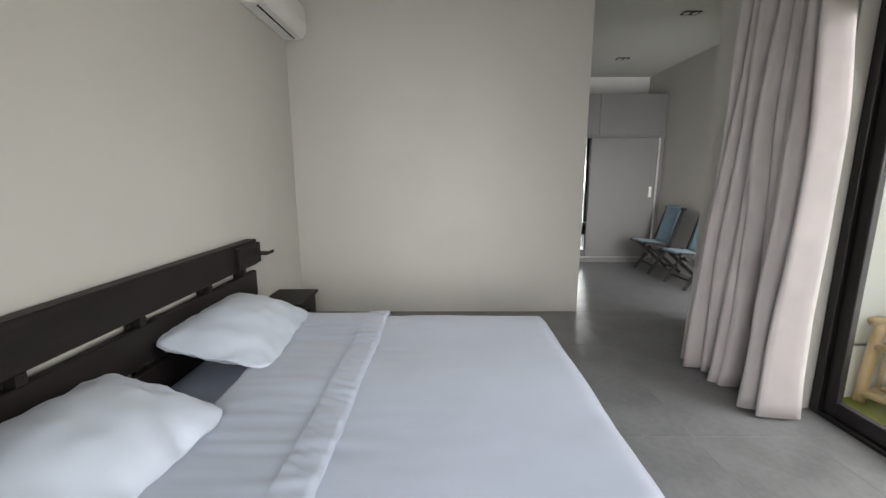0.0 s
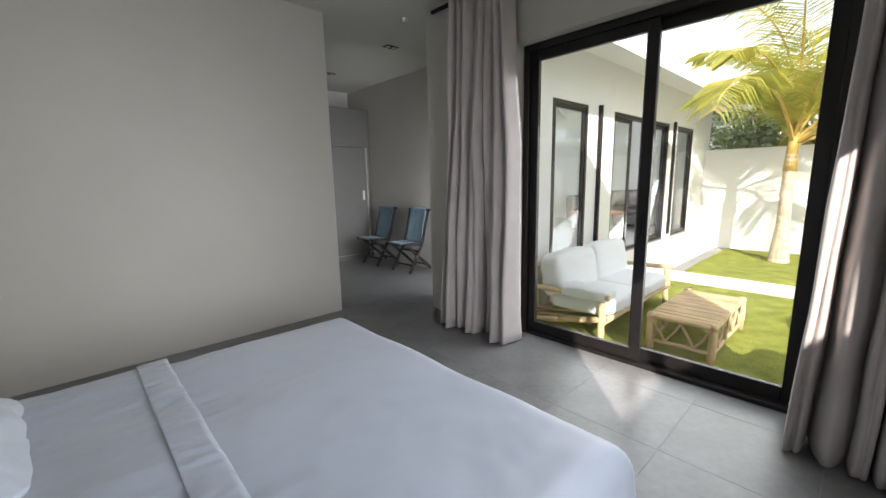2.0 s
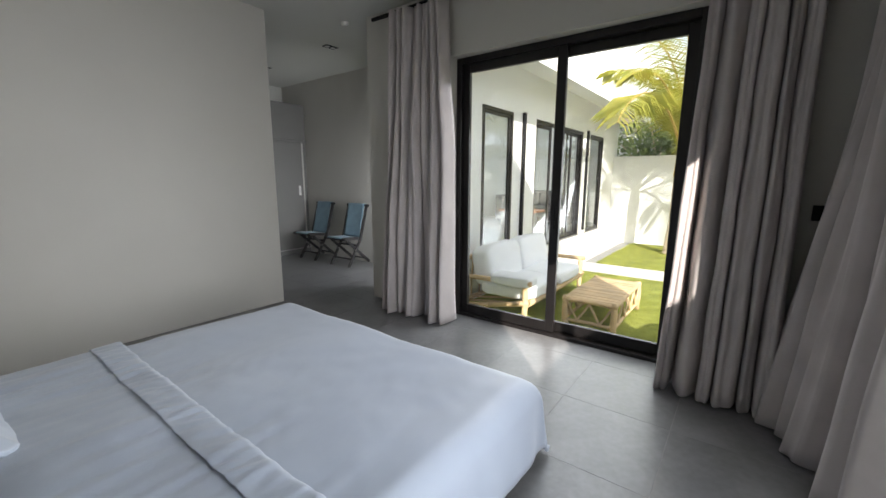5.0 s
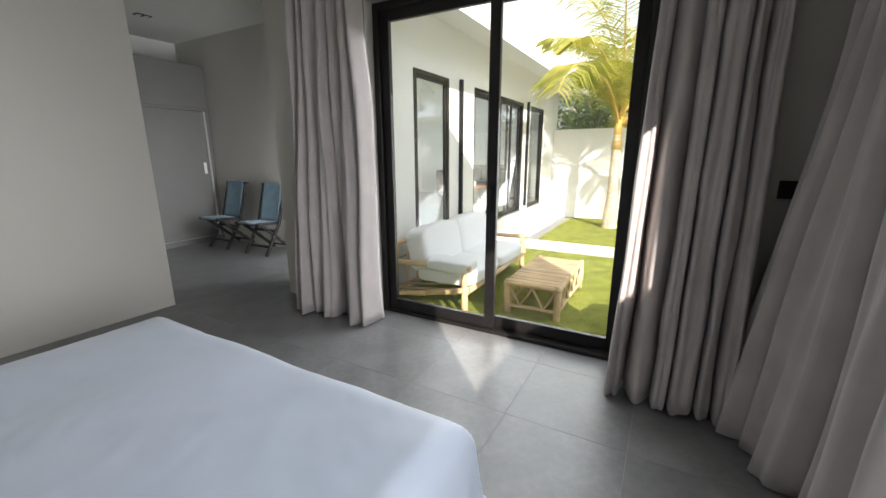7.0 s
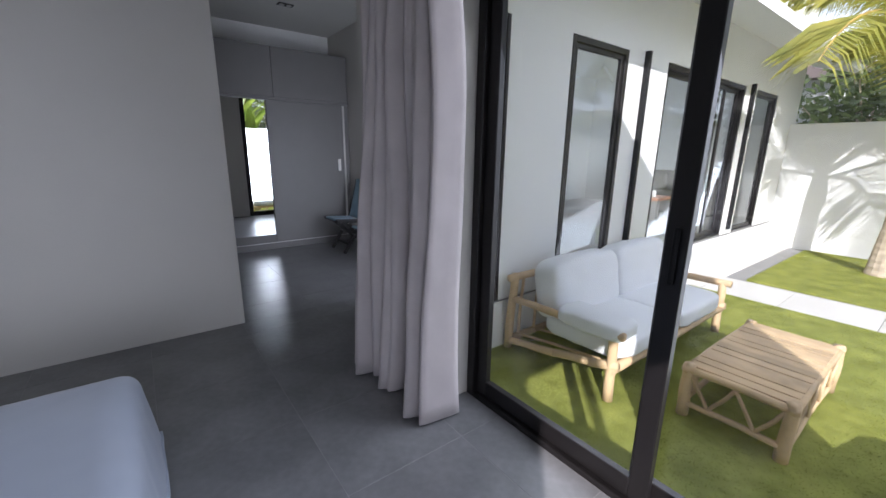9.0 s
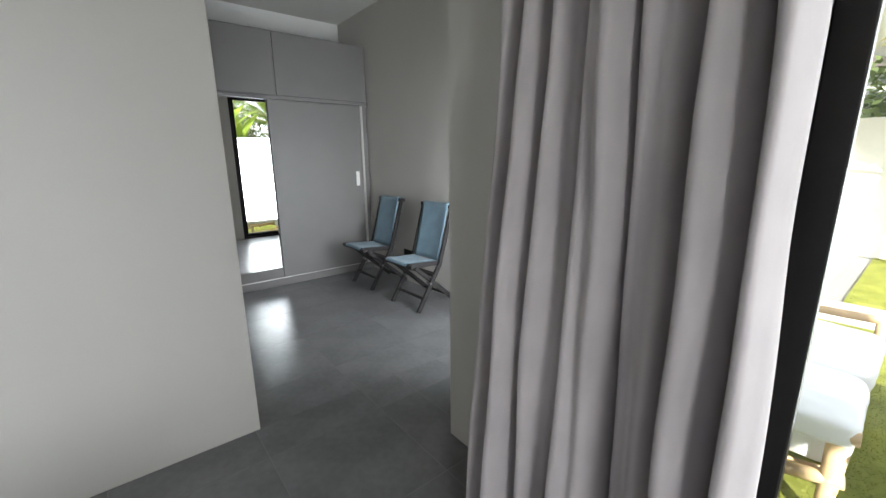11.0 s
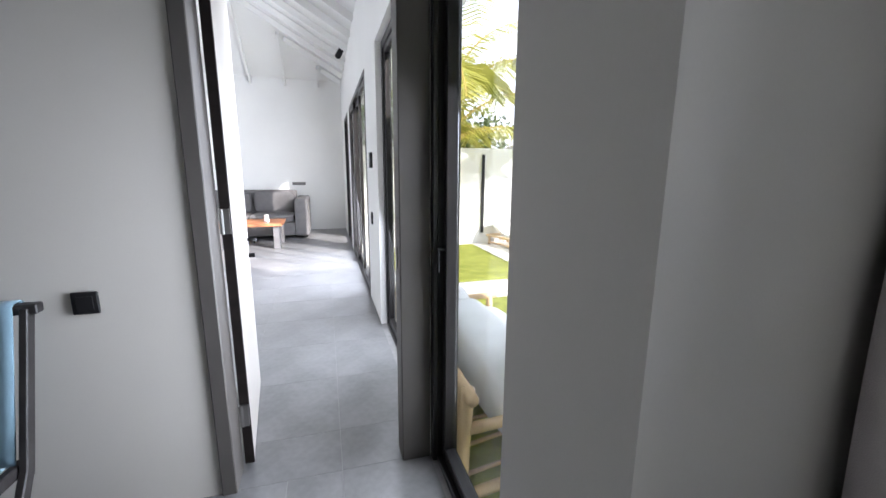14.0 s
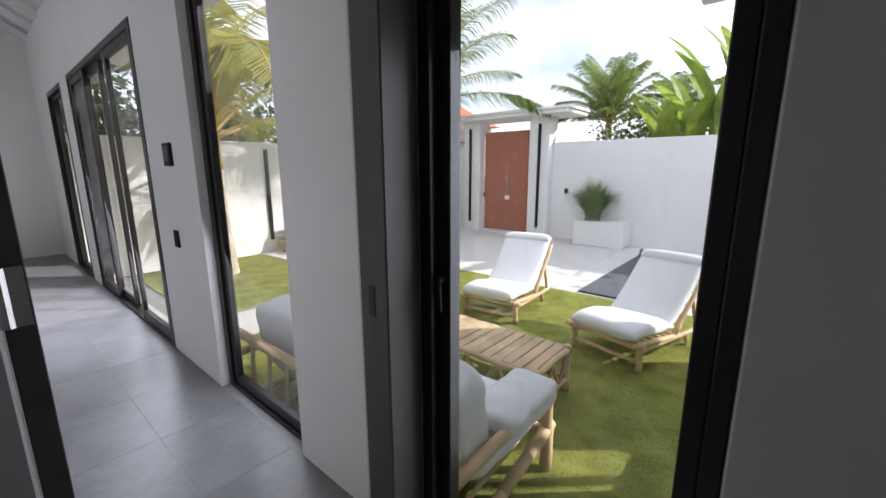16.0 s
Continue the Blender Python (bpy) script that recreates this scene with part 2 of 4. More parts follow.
def beam(a, b, w, h, bevel=0.004):
    """A square bar from a to b, w across and h high."""
    a, b = Vector(a), Vector(b)
    bm = box(-w / 2, w / 2, -h / 2, h / 2, 0, (b - a).length, bevel)
    q = (b - a).to_track_quat("Z", "Y")
    bmesh.ops.transform(bm, matrix=Matrix.Translation(a) @ q.to_matrix().to_4x4(), verts=bm.verts)
    return bm


def cushion(x0, x1, y0, y1, z0, z1, puff=0.04, n=10, ripple=0.004, pinch=0.0):
    """A stuffed cushion: rounded, swollen in the middle, with small creases."""
    bm = box(x0, x1, y0, y1, z0, z1)
    bmesh.ops.subdivide_edges(bm, edges=bm.edges[:], cuts=n, use_grid_fill=True)
    c = Vector(((x0 + x1) / 2, (y0 + y1) / 2, (z0 + z1) / 2))
    s = Vector(((x1 - x0) / 2, (y1 - y0) / 2, (z1 - z0) / 2))
    for v in bm.verts:
        q = Vector(((v.co.x - c.x) / s.x, (v.co.y - c.y) / s.y, (v.co.z - c.z) / s.z))
        p = 6.0
        norm = max(abs(q.x), abs(q.y), abs(q.z))
        length = (abs(q.x) ** p + abs(q.y) ** p + abs(q.z) ** p) ** (1 / p)
        q = q * (norm / length) if length else q
        swell = (1 - q.x ** 2) * (1 - q.y ** 2)
        thin = 1 - pinch * max(abs(q.x), abs(q.y)) ** 3
        v.co = c + Vector((q.x * s.x, q.y * s.y, q.z * s.z * thin + math.copysign(puff * swell, q.z) * abs(q.z)))
        v.co += Vector((1, 1, 1)) * ripple * noise.noise(v.co * 9)
    return bm


def holed(axis, a0, a1, u0, u1, z0, z1, holes):
    """A wall across axis ('x' or 'y') from a0 to a1 thick, with rectangular openings (u0, u1, z0, z1), as blocks."""
    us = sorted({u0, u1, *[h[0] for h in holes], *[h[1] for h in holes]})
    bm = bmesh.new()
    for p, q in zip(us, us[1:]):
        spans = [(z0, z1)]
        for h in holes:
            if h[0] <= p + 1e-6 and q <= h[1] + 1e-6:
                spans = [s for lo, hi in spans for s in ((lo, min(hi, h[2])), (max(lo, h[3]), hi)) if s[1] - s[0] > 1e-5]
        for lo, hi in spans:
            if axis == "x":
                box(a0, a1, p, q, lo, hi, bm=bm)
            else:
                box(p, q, a0, a1, lo, hi, bm=bm)
    bmesh.ops.remove_doubles(bm, verts=bm.verts, dist=1e-5)
    inner = [f for f in bm.faces if any(len(e.link_faces) > 2 for e in f.edges)]
    seen = {}
    for f in inner:
        seen.setdefault(tuple(round(c, 4) for c in f.calc_center_median()), []).append(f)
    bmesh.ops.delete(bm, geom=[f for fs in seen.values() if len(fs) > 1 for f in fs], context="FACES")
    return bm


def structure(name, bm, material, label, category="wall", smooth=False):
    return tagged(part(name, bm, material, smooth=smooth), label, category, kind="structure")

# ---- structure ----
XW, XE, XEO = -0.98, 2.67, 2.90          # bedroom: west face, east face, outside of the east wall
YS, YP = -0.45, 4.334                    # bedroom: south face, partition face
YF, YFO = 3.65, 3.53                     # front of the living wing: inside, outside
XD, XL = 3.99, 4.12                      # wall between dressing room and living room
XFAR, YBACK = 12.5, 8.3                  # living room's far ends
H, HD, G = 3.05, 2.48, -0.5              # ceiling, door height, garden level

bm = box(XW - 0.15, XEO, YS - 0.15, 7.6, -0.45, -0.001)
box(XEO, XFAR, YFO, YBACK, -0.45, -0.001, bm=bm)
slab = structure("floor", bm, M_GROUT, "grey floor slab with pale grout", "floor")
structure("wall_west", box(XW - 0.15, XW, YS - 0.15, YP + 0.15, -0.45, H), M_WALL, "plain warm white painted wall behind the bed")
structure("wall_partition", box(XW, 1.914, YP, YP + 0.15, -0.012, H, 0.003), M_WALL, "plain off-white partition wall between bedroom and dressing room")
structure("wall_east", holed("x", XE, XEO, YS, YF, -0.012, H, [(0.55, 2.55, -0.012, HD)]), M_WALL, "off-white wall with sliding door to the garden")
structure("wall_south", holed("y", YS - 0.15, YS, XW, XEO, -0.012, H, [(-0.12, 1.62, -0.012, HD)]), M_WALL, "off-white wall with glazed door behind the curtain")
structure("wall_lining", box(XE, 3.135, YF, YF + 0.012, 0.0, H), M_WALL, "grey-white plaster skim beside the dressing room window")
structure("wall_front", holed("y", YFO, YF, XEO, XFAR, -0.012, 3.4, [(3.14, 3.985, -0.012, HD), (4.82, 5.83, -0.012, HD), (6.75, 9.49, -0.012, HD), (10.0, 11.18, -0.012, HD)]), M_WHITE, "white front wall of the living wing with tall openings")
structure("wall_dressing", holed("x", XD, XL, YF, 7.45, -0.012, 3.4, [(3.78, 4.59, -0.012, HD)]), M_WALL, "off-white dressing room wall with a doorway")
structure("wall_dressing_west", box(0.35, 0.5, YP + 0.15, 7.45, -0.012, H), M_WALL, "plain off-white wall at the end of the dressing room")
structure("wall_dressing_north", box(0.35, XL, 7.45, 7.6, -0.012, H + 0.2), M_WHITE, "plain white wall above the wardrobe")
structure("wall_living_east", box(XFAR, XFAR + 0.15, YFO, YBACK, -0.45, 5.2), M_WHITE, "white end wall of the living room")
structure("wall_living_north", box(XL, XFAR, YBACK, YBACK + 0.15, -0.45, 5.2), M_WHITE, "white rear wall of the living room")
structure("wall_living_west", box(XD, XL, 7.6, YBACK, -0.45, 5.2), M_WHITE, "white wall of the living room")
structure("wall_gable", box(XD, XL, YF, YBACK, 3.4, 5.2), M_WHITE, "white wall above the doorway")
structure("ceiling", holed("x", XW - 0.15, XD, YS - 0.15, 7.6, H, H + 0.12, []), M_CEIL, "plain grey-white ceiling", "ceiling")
structure("plinth", box(XEO, XFAR, YFO - 0.012, YFO, G, -0.03), M_RENDER, "white rendered plinth below the windows", "plinth")
structure("plinth_bedroom", box(XEO, XEO + 0.012, YS - 0.15, YFO - 0.012, G, -0.03), M_RENDER, "white rendered plinth below the sliding door", "plinth")

# vaulted living room ceiling with its rafters
bm = bmesh.new()
YR, ZR, XH = 5.975, 4.75, 10.2
def quad(bm, *pts):
    bm.faces.new([bm.verts.new(p) for p in pts])
for dz, flip in ((0.0, False), (0.1, True)):
    q1 = [(XD, YF - 0.12, 3.4 + dz), (XFAR + 0.15, YF - 0.12, 3.4 + dz), (XH, YR, ZR + dz), (XD, YR, ZR + dz)]
    q2 = [(XD, YBACK + 0.15, 3.4 + dz), (XFAR + 0.15, YBACK + 0.15, 3.4 + dz), (XH, YR, ZR + dz), (XD, YR, ZR + dz)]
    q3 = [(XFAR + 0.15, YF - 0.12, 3.4 + dz), (XFAR + 0.15, YBACK + 0.15, 3.4 + dz), (XH, YR, ZR + dz)]
    for q in (q1, q2[::-1], q3):
        quad(bm, *(q[::-1] if flip else q))
ceil2 = structure("ceiling_living", bm, M_WHITE, "white vaulted ceiling of the living room", "ceiling")
for i in range(12):
    x = 4.6 + i * 0.68
    top = min(1.0, (XFAR - x) / (XFAR - XH))
    a = Vector((x, YF, 3.36))
    b = Vector((x, YF + (YR - YF) * top, 3.36 + (ZR - 3.4) * top))
    if (b - a).length > 0.4:
        tagged(part("rafter", beam(a, b, 0.05, 0.1), M_WHITE), "white painted roof rafter under the vaulted ceiling", "rafter", "rafters", "structure")
for i in range(6):
    y = YF + 0.5 + i * 0.72
    k = 1 - abs(y - YR) / (YR - YF)
    tagged(part("rafter", beam((XFAR, y, 3.36), (XFAR - (XFAR - XH) * k, y, 3.36 + (ZR - 3.4) * k), 0.05, 0.1), M_WHITE), "white painted roof rafter under the vaulted ceiling", "rafter", "rafters", "structure")

# eaves and roof edges
structure("roof_bedroom", box(XW - 0.15, XEO, YS - 0.15, YFO, H + 0.13, H + 0.35), M_RENDER, "flat white roof edge over the bedroom", "roof")
bm = bmesh.new()
quad(bm, (XEO, 2.75, 2.98), (XFAR + 0.6, 2.75, 2.98), (XFAR + 0.6, YFO, 3.22), (XEO, YFO, 3.22))
quad(bm, (XEO, 2.75, 3.12), (XEO, YFO, 3.5), (XFAR + 0.6, YFO, 3.5), (XFAR + 0.6, 2.75, 3.12))
quad(bm, (XEO, 2.75, 2.98), (XEO, 2.75, 3.12), (XFAR + 0.6, 2.75, 3.12), (XFAR + 0.6, 2.75, 2.98))
quad(bm, (XFAR + 0.6, 2.75, 2.98), (XFAR + 0.6, 2.75, 3.12), (XFAR + 0.6, YFO, 3.5), (XFAR + 0.6, YFO, 3.22))
structure("eaves", bm, M_RENDER, "white sloping eaves along the living wing", "roof")


# ---- windows and doors ----
def leaf(parent, axis, a0, a1, u0, u1, z0, z1, w=0.06, handle=None):
    """One framed glass leaf: stiles, rails and pane."""
    def bx(lo, hi, zl, zh, da=0.0, bev=0.004):
        return box(a0 + da, a1 - da, lo, hi, zl, zh, bev) if axis == "x" else box(lo, hi, a0 + da, a1 - da, zl, zh, bev)
    part("stile", bx(u0, u0 + w, z0, z1), M_BLACK, parent)
    part("stile", bx(u1 - w, u1, z0, z1), M_BLACK, parent)
    part("rail", bx(u0 + w, u1 - w, z1 - w, z1), M_BLACK, parent)
    part("rail", bx(u0 + w, u1 - w, z0, z0 + w * 1.2), M_BLACK, parent)
    pane = part("pane", bx(u0 + w, u1 - w, z0 + w * 1.2, z1 - w, (a1 - a0) / 2 - 0.003, 0), M_GLASS, parent, "clear glass")
    pane.visible_shadow = False
    return pane


def frame_of(parent, axis, a0, a1, u0, u1, z0, z1, w):
    """The fixed outer frame of an opening."""
    def bx(lo, hi, zl, zh):
        return box(a0, a1, lo, hi, zl, zh, 0.004) if axis == "x" else box(lo, hi, a0, a1, zl, zh, 0.004)
    part("window_frame", bx(u0, u0 + w, z0, z1), M_BLACK, parent)
    part("window_frame", bx(u1 - w, u1, z0, z1), M_BLACK, parent)
    part("window_frame", bx(u0 + w, u1 - w, z1 - w, z1), M_BLACK, parent)
    part("sill", bx(u0 + w, u1 - w, z0, z0 + 0.035), M_BLACK, parent)


# bedroom sliding door
d = thing("door_1", "black aluminium sliding glass door to the garden, shut", "sliding door", kind="structure")
frame_of(d, "x", 2.76, 2.90, 0.553, 2.547, -0.008, HD - 0.003, 0.055)
leaf(d, "x", 2.785, 2.825, 1.50, 2.49, 0.03, HD - 0.06, 0.075)
leaf(d, "x", 2.835, 2.875, 0.61, 1.60, 0.03, HD - 0.06, 0.075)
part("handle", box(2.765, 2.785, 1.525, 1.545, 0.95, 1.15, 0.006), M_PLASTIC, d, "black pull handle")
# south door behind the camera
d = thing("door_2", "black framed glass door to the side garden", "glass door", kind="structure")
frame_of(d, "y", -0.6, -0.47, -0.117, 1.617, -0.008, HD - 0.003, 0.055)
leaf(d, "y", -0.56, -0.52, -0.06, 0.80, 0.03, HD - 0.06, 0.07)
leaf(d, "y", -0.53, -0.49, 0.74, 1.56, 0.03, HD - 0.06, 0.07)
# dressing room window
d = thing("window_1", "tall black framed window onto the garden", "window", kind="structure")
frame_of(d, "y", 3.52, 3.625, 3.143, 3.982, -0.008, HD - 0.003, 0.04)
leaf(d, "y", 3.545, 3.60, 3.184, 3.937, 0.03, HD - 0.06, 0.045)
part("handle", rod((3.915, 3.60, 1.08), (3.915, 3.63, 1.08), 0.010), M_PLASTIC, d, "black lever handle")
part("handle", rod((3.915, 3.628, 1.085), (3.905, 3.63, 0.98), 0.007, 0.005), M_PLASTIC, d, "black lever handle")
part("seal", box(3.93, 3.975, 3.626, 3.648, 0.0, HD - 0.01, 0.003), M_BLACK, d)
# living room windows
d = thing("window_2", "tall black framed living room window", "window", kind="structure")
frame_of(d, "y", 3.525, 3.60, 4.823, 5.827, -0.008, HD - 0.003, 0.06)
leaf(d, "y", 3.545, 3.585, 4.885, 5.765, 0.03, HD - 0.06, 0.05)
d = thing("door_3", "wide black sliding glass door of the living room, half open", "sliding door", kind="structure")
frame_of(d, "y", 3.54, 3.655, 6.753, 9.487, -0.008, HD - 0.003, 0.06)
leaf(d, "y", 3.61, 3.645, 6.815, 7.70, 0.03, HD - 0.06, 0.07)
leaf(d, "y", 3.57, 3.605, 8.10, 8.80, 0.03, HD - 0.06, 0.07)
leaf(d, "y", 3.61, 3.645, 8.62, 9.42, 0.03, HD - 0.06, 0.07)
d = thing("window_3", "tall narrow black framed living room window", "window", kind="structure")
frame_of(d, "y", 3.54, 3.655, 10.003, 11.177, -0.008, HD - 0.003, 0.06)
leaf(d, "y", 3.57, 3.61, 10.065, 11.115, 0.03, HD - 0.06, 0.05)
# doorway to the living room
d = thing("door_4", "pale beige door standing open against the living room side, dark edge", "door", kind="structure")
part("jamb", box(3.975, 4.135, 4.545, 4.605, -0.01, HD + 0.03, 0.004), M_JAMB, d, "dark grey door jamb")
part("jamb", box(3.972, 4.10, 3.652, 3.792, -0.01, HD + 0.03, 0.004), M_JAMB, d, "dark grey door jamb")
part("jamb_head", box(3.975, 4.135, 3.792, 4.545, HD - 0.03, HD + 0.03, 0.004), M_JAMB, d)
hinge_turn = Matrix.Translation((4.15, 4.54, 0)) @ pose(0, 0, 0, 0, 0, 6.0) @ Matrix.Translation((-4.15, -4.54, 0))
lf = part("door_leaf", box(4.16, 4.98, 4.50, 4.54, 0.01, HD - 0.05, 0.004), M_DOORPAINT, d, "pale beige painted door leaf")
lf.matrix_world = hinge_turn
part("door_edge", box(4.150, 4.160, 4.499, 4.541, 0.01, HD - 0.05, 0.002), M_DARKWOOD, d)
for z in (0.22, 1.15, 2.15):
    part("hinge", rod((4.145, 4.535, z), (4.145, 4.535, z + 0.11), 0.012), M_STEEL, d, "steel hinge")
    part("hinge_plate", box(4.138, 4.149, 4.503, 4.532, z, z + 0.11), M_STEEL, d)
for nm, bm in (("lever", rod((4.92, 4.50, 1.0), (4.92, 4.45, 1.0), 0.011)), ("lever", rod((4.92, 4.455, 1.0), (4.80, 4.455, 1.0), 0.009)), ("key_knob", rod((4.92, 4.50, 0.90), (4.92, 4.465, 0.90), 0.014))):
    part(nm, bm, M_PLASTIC, lf, "black door fitting")
part("strike", box(4.03, 4.055, 3.792, 3.795, 0.98, 1.08), M_BLACK, d, "dark strike plate")


# ---- curtains ----
def curtain(label, start, end, folds, amp, lean, z0=0.012, z1=2.93, squeeze=0.75, seed=1, lean_end=None):
    """Hanging cloth in deep uneven folds from start to end; lean moves the hem into the room."""
    rnd = random.Random(seed)
    a, b = Vector((*start, 0)), Vector((*end, 0))
    d = (b - a).normalized()
    nrm = Vector((-d.y, d.x, 0))
    if nrm.dot(Vector((*lean, 0))) < 0:
        nrm = -nrm
    lean = Vector((*lean, 0))
    lean_end = Vector((*lean_end, 0)) if lean_end else lean
    cols, rows = folds * 18, 34
    wide = [rnd.uniform(0.6, 1.4) for _ in range(folds)]
    edge = [0.0]
    for w in wide:
        edge.append(edge[-1] + w)
    deep = [rnd.uniform(0.55, 1.35) for _ in range(folds)]
    slant = [rnd.uniform(-0.3, 0.3) for _ in range(folds)]
    bm = bmesh.new()
    grid = []
    for r in range(rows + 1):
        f = r / rows
        z = z1 + (z0 - z1) * f
        row = []
        for c in range(cols + 1):
            k = min(folds - 1, c * folds // cols)
            ph = c * folds / cols - k
            s = (edge[k] + wide[k] * ph) / edge[-1]
            s -= 0.09 * wide[k] / edge[-1] * math.sin(2 * math.pi * ph)
            wv = 1.7 * math.sin(math.pi * ph) ** (0.8 + 0.5 * abs(slant[k]) / 0.3) - 0.85 + 0.28 * math.sin(4 * math.pi * ph + 9 * slant[k]) * math.sin(math.pi * ph)
            grow = 0.55 + 0.45 * f
            off = amp * deep[k] * wv * grow + amp * 0.7 * noise.noise(Vector((s * 5, f * 1.6, seed))) + 0.011 * noise.noise(Vector((s * 17, f * 4.5, seed))) * (0.3 + f) + 0.006 * noise.noise(Vector((s * 40, f * 3, seed)))
            sc = squeeze + (1 - squeeze) * f ** 0.8
            t = 0.5 + (s - 0.5) * sc + 0.06 * slant[k] * f * f
            drop = 0.012 * noise.noise(Vector((s * 8, 3.1, seed))) if r == rows else 0
            p = a.lerp(b, t) + nrm * off + lean.lerp(lean_end, s) * f ** 1.6 + Vector((0, 0, z + max(drop, -0.006)))
            p += d * 0.012 * noise.noise(Vector((s * 9, f * 6, seed + 4)))
            row.append(bm.verts.new(p))
        grid.append(row)
    for r in range(rows):
        for c in range(cols):
            bm.faces.new((grid[r][c], grid[r][c + 1], grid[r + 1][c + 1], grid[r + 1][c]))
    th = thing("curtain", label, "curtain", group="curtains")
    ob = part("cloth", bm, M_CURTAIN, th, smooth=True)
    so = ob.modifiers.new("thick", "SOLIDIFY")
    so.thickness = 0.005
    for i in range(folds):
        p = a.lerp(b, 0.5 + ((i + 0.5) / folds - 0.5) * squeeze)
        part("glider", box(p.x - 0.008, p.x + 0.008, p.y - 0.008, p.y + 0.008, z1 - 0.005, z1 + 0.025), M_PLASTIC, th)
    return th


curtain("grey-mauve cloth curtain drawn back beside the sliding door", (2.56, 3.27), (2.56, 2.42), 7, 0.15, (-0.05, 0), squeeze=0.72, seed=5)
curtain("grey-mauve cloth curtain gathered beside the garden door, sun on its edge", (2.56, 0.60), (2.54, -0.02), 6, 0.125, (-0.13, 0.02), squeeze=0.8, seed=8)
curtain("grey-mauve cloth curtain hanging at the south glass door", (2.56, -0.25), (1.60, -0.33), 7, 0.10, (-0.08, 0.25), squeeze=0.85, seed=5, lean_end=(-0.06, 0.06))
th = thing("curtain_rail", "black curtain rail above the sliding door", "curtain rail")
part("track", box(2.585, 2.615, -0.3, 3.5, 2.955, 2.985, 0.004), M_PLASTIC, th)
for y in (0.2, 1.6, 3.2):
    part("bracket", box(2.60, 2.67, y, y + 0.03, 2.985, 3.0, 0.002), M_PLASTIC, th)
th = thing("curtain_rail", "black curtain rail above the south door", "curtain rail")
part("track", box(-0.9, 2.5, -0.315, -0.285, 2.955, 2.985, 0.004), M_PLASTIC, th)
for x in (-0.3, 0.8, 2.2):
    part("bracket", box(x, x + 0.03, -0.45, -0.30, 2.985, 3.0, 0.002), M_PLASTIC, th)

# ---- bedroom ----
BY0, BY1, BX0, BX1, BZ = 0.95, 3.10, -0.90, 1.26, 0.42


def drape(x0, x1, y0, y1, z, drop_foot, drop_near, drop_far, lift=0.0, wrinkle=0.014, nx=90, ny=110, seed=0.0, turn=0.12):
    """A bed cover: flat on top, rounded over the edges and hanging down at the foot and the sides."""
    bm = bmesh.new()
    def bend(s, e, r):
        over = s - e
        if over <= -r:
            return s, 0.0
        a = min((over + r) / r, math.pi / 2)
        if (over + r) / r <= math.pi / 2:
            return e - r + r * math.sin(a), r * (1 - math.cos(a))
        rest = over + r - r * math.pi / 2
        return e + rest * 0.13, r + rest * 0.985
    rows = []
    for i in range(nx + 1):
        row = []
        sx = x0 + (x1 + drop_foot - x0) * i / nx
        px, dx = bend(sx, x1, turn)
        for j in range(ny + 1):
            sy = y0 - drop_near + (y1 + drop_far - y0 + drop_near) * j / ny
            if sy > (y0 + y1) / 2:
                py, dy = bend(sy, y1, 0.12)
            else:
                py, dy = bend(y0 + y1 - sy, y1, 0.12)
                py = y0 + y1 - py
            zz = z + lift - max(dx, dy) - 0.25 * min(dx, dy)
            q = Vector((sx, sy, seed))
            w = wrinkle * (noise.noise(Vector((q.x * 2.0, q.y * 2.6, seed))) + 0.7 * noise.noise(Vector((q.x * 7 + q.y * 3, q.y * 5 - q.x * 3, seed + 2))) * noise.noise(q * 1.3))
            w += 0.020 * math.exp(-max(0, sx - 0.12) * 3.5) * noise.noise(Vector((sx * 2.5, sy * 19, seed + 7))) * (0.4 + abs(noise.noise(Vector((1, sy * 2.1, seed)))))
            w += 0.0035 * abs(noise.noise(Vector((sx * 4 + sy * 2, sy * 9 - sx * 5, seed + 9)))) * (1 + noise.noise(q * 1.7))
            hang = max(dx, dy)
            fold = (0.020 * noise.noise(Vector(((sy if dx > dy else sx) * 4.5, 3.0, seed))) + 0.003 * math.sin((sy if dx > dy else sx) * 31 + 5 * noise.noise(q * 2))) * min(1, hang * 3)
            p = Vector((px + (fold if dx > dy else 0), py + ((fold if sy > 2 else -fold) if dy >= dx and dy > 0 else 0), max(zz + w, 0.04)))
            row.append(bm.verts.new(p))
        rows.append(row)
    for i in range(nx):
        for j in range(ny):
            bm.faces.new((rows[i][j], rows[i + 1][j], rows[i + 1][j + 1], rows[i][j + 1]))
    return bm


bed = thing("bed", "low double bed with black slatted headboard and grey-blue satin bedding", "bed")
part("base", box(-0.9, 1.1, 1.05, 3.03, 0.06, 0.2, 0.01), M_DARKWOOD, bed, "black-stained bed base")
for x in (-0.8, 0.95):
    for y in (1.15, 2.9):
        part("leg", box(x, x + 0.07, y, y + 0.07, 0.0, 0.06), M_DARKWOOD, bed)
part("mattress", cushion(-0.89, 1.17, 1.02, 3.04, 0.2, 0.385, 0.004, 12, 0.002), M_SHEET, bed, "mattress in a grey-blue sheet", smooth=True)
hb = part("headboard", box(-0.972, -0.895, 0.8, 3.25, 0.76, 0.95, 0.006), M_DARKWOOD, bed, "black-stained wooden headboard")
part("slat", box(-0.945, -0.905, 0.8, 3.23, 0.525, 0.715, 0.005), M_DARKWOOD, hb)
part("slat", box(-0.945, -0.905, 0.8, 3.23, 0.30, 0.49, 0.005), M_DARKWOOD, hb)
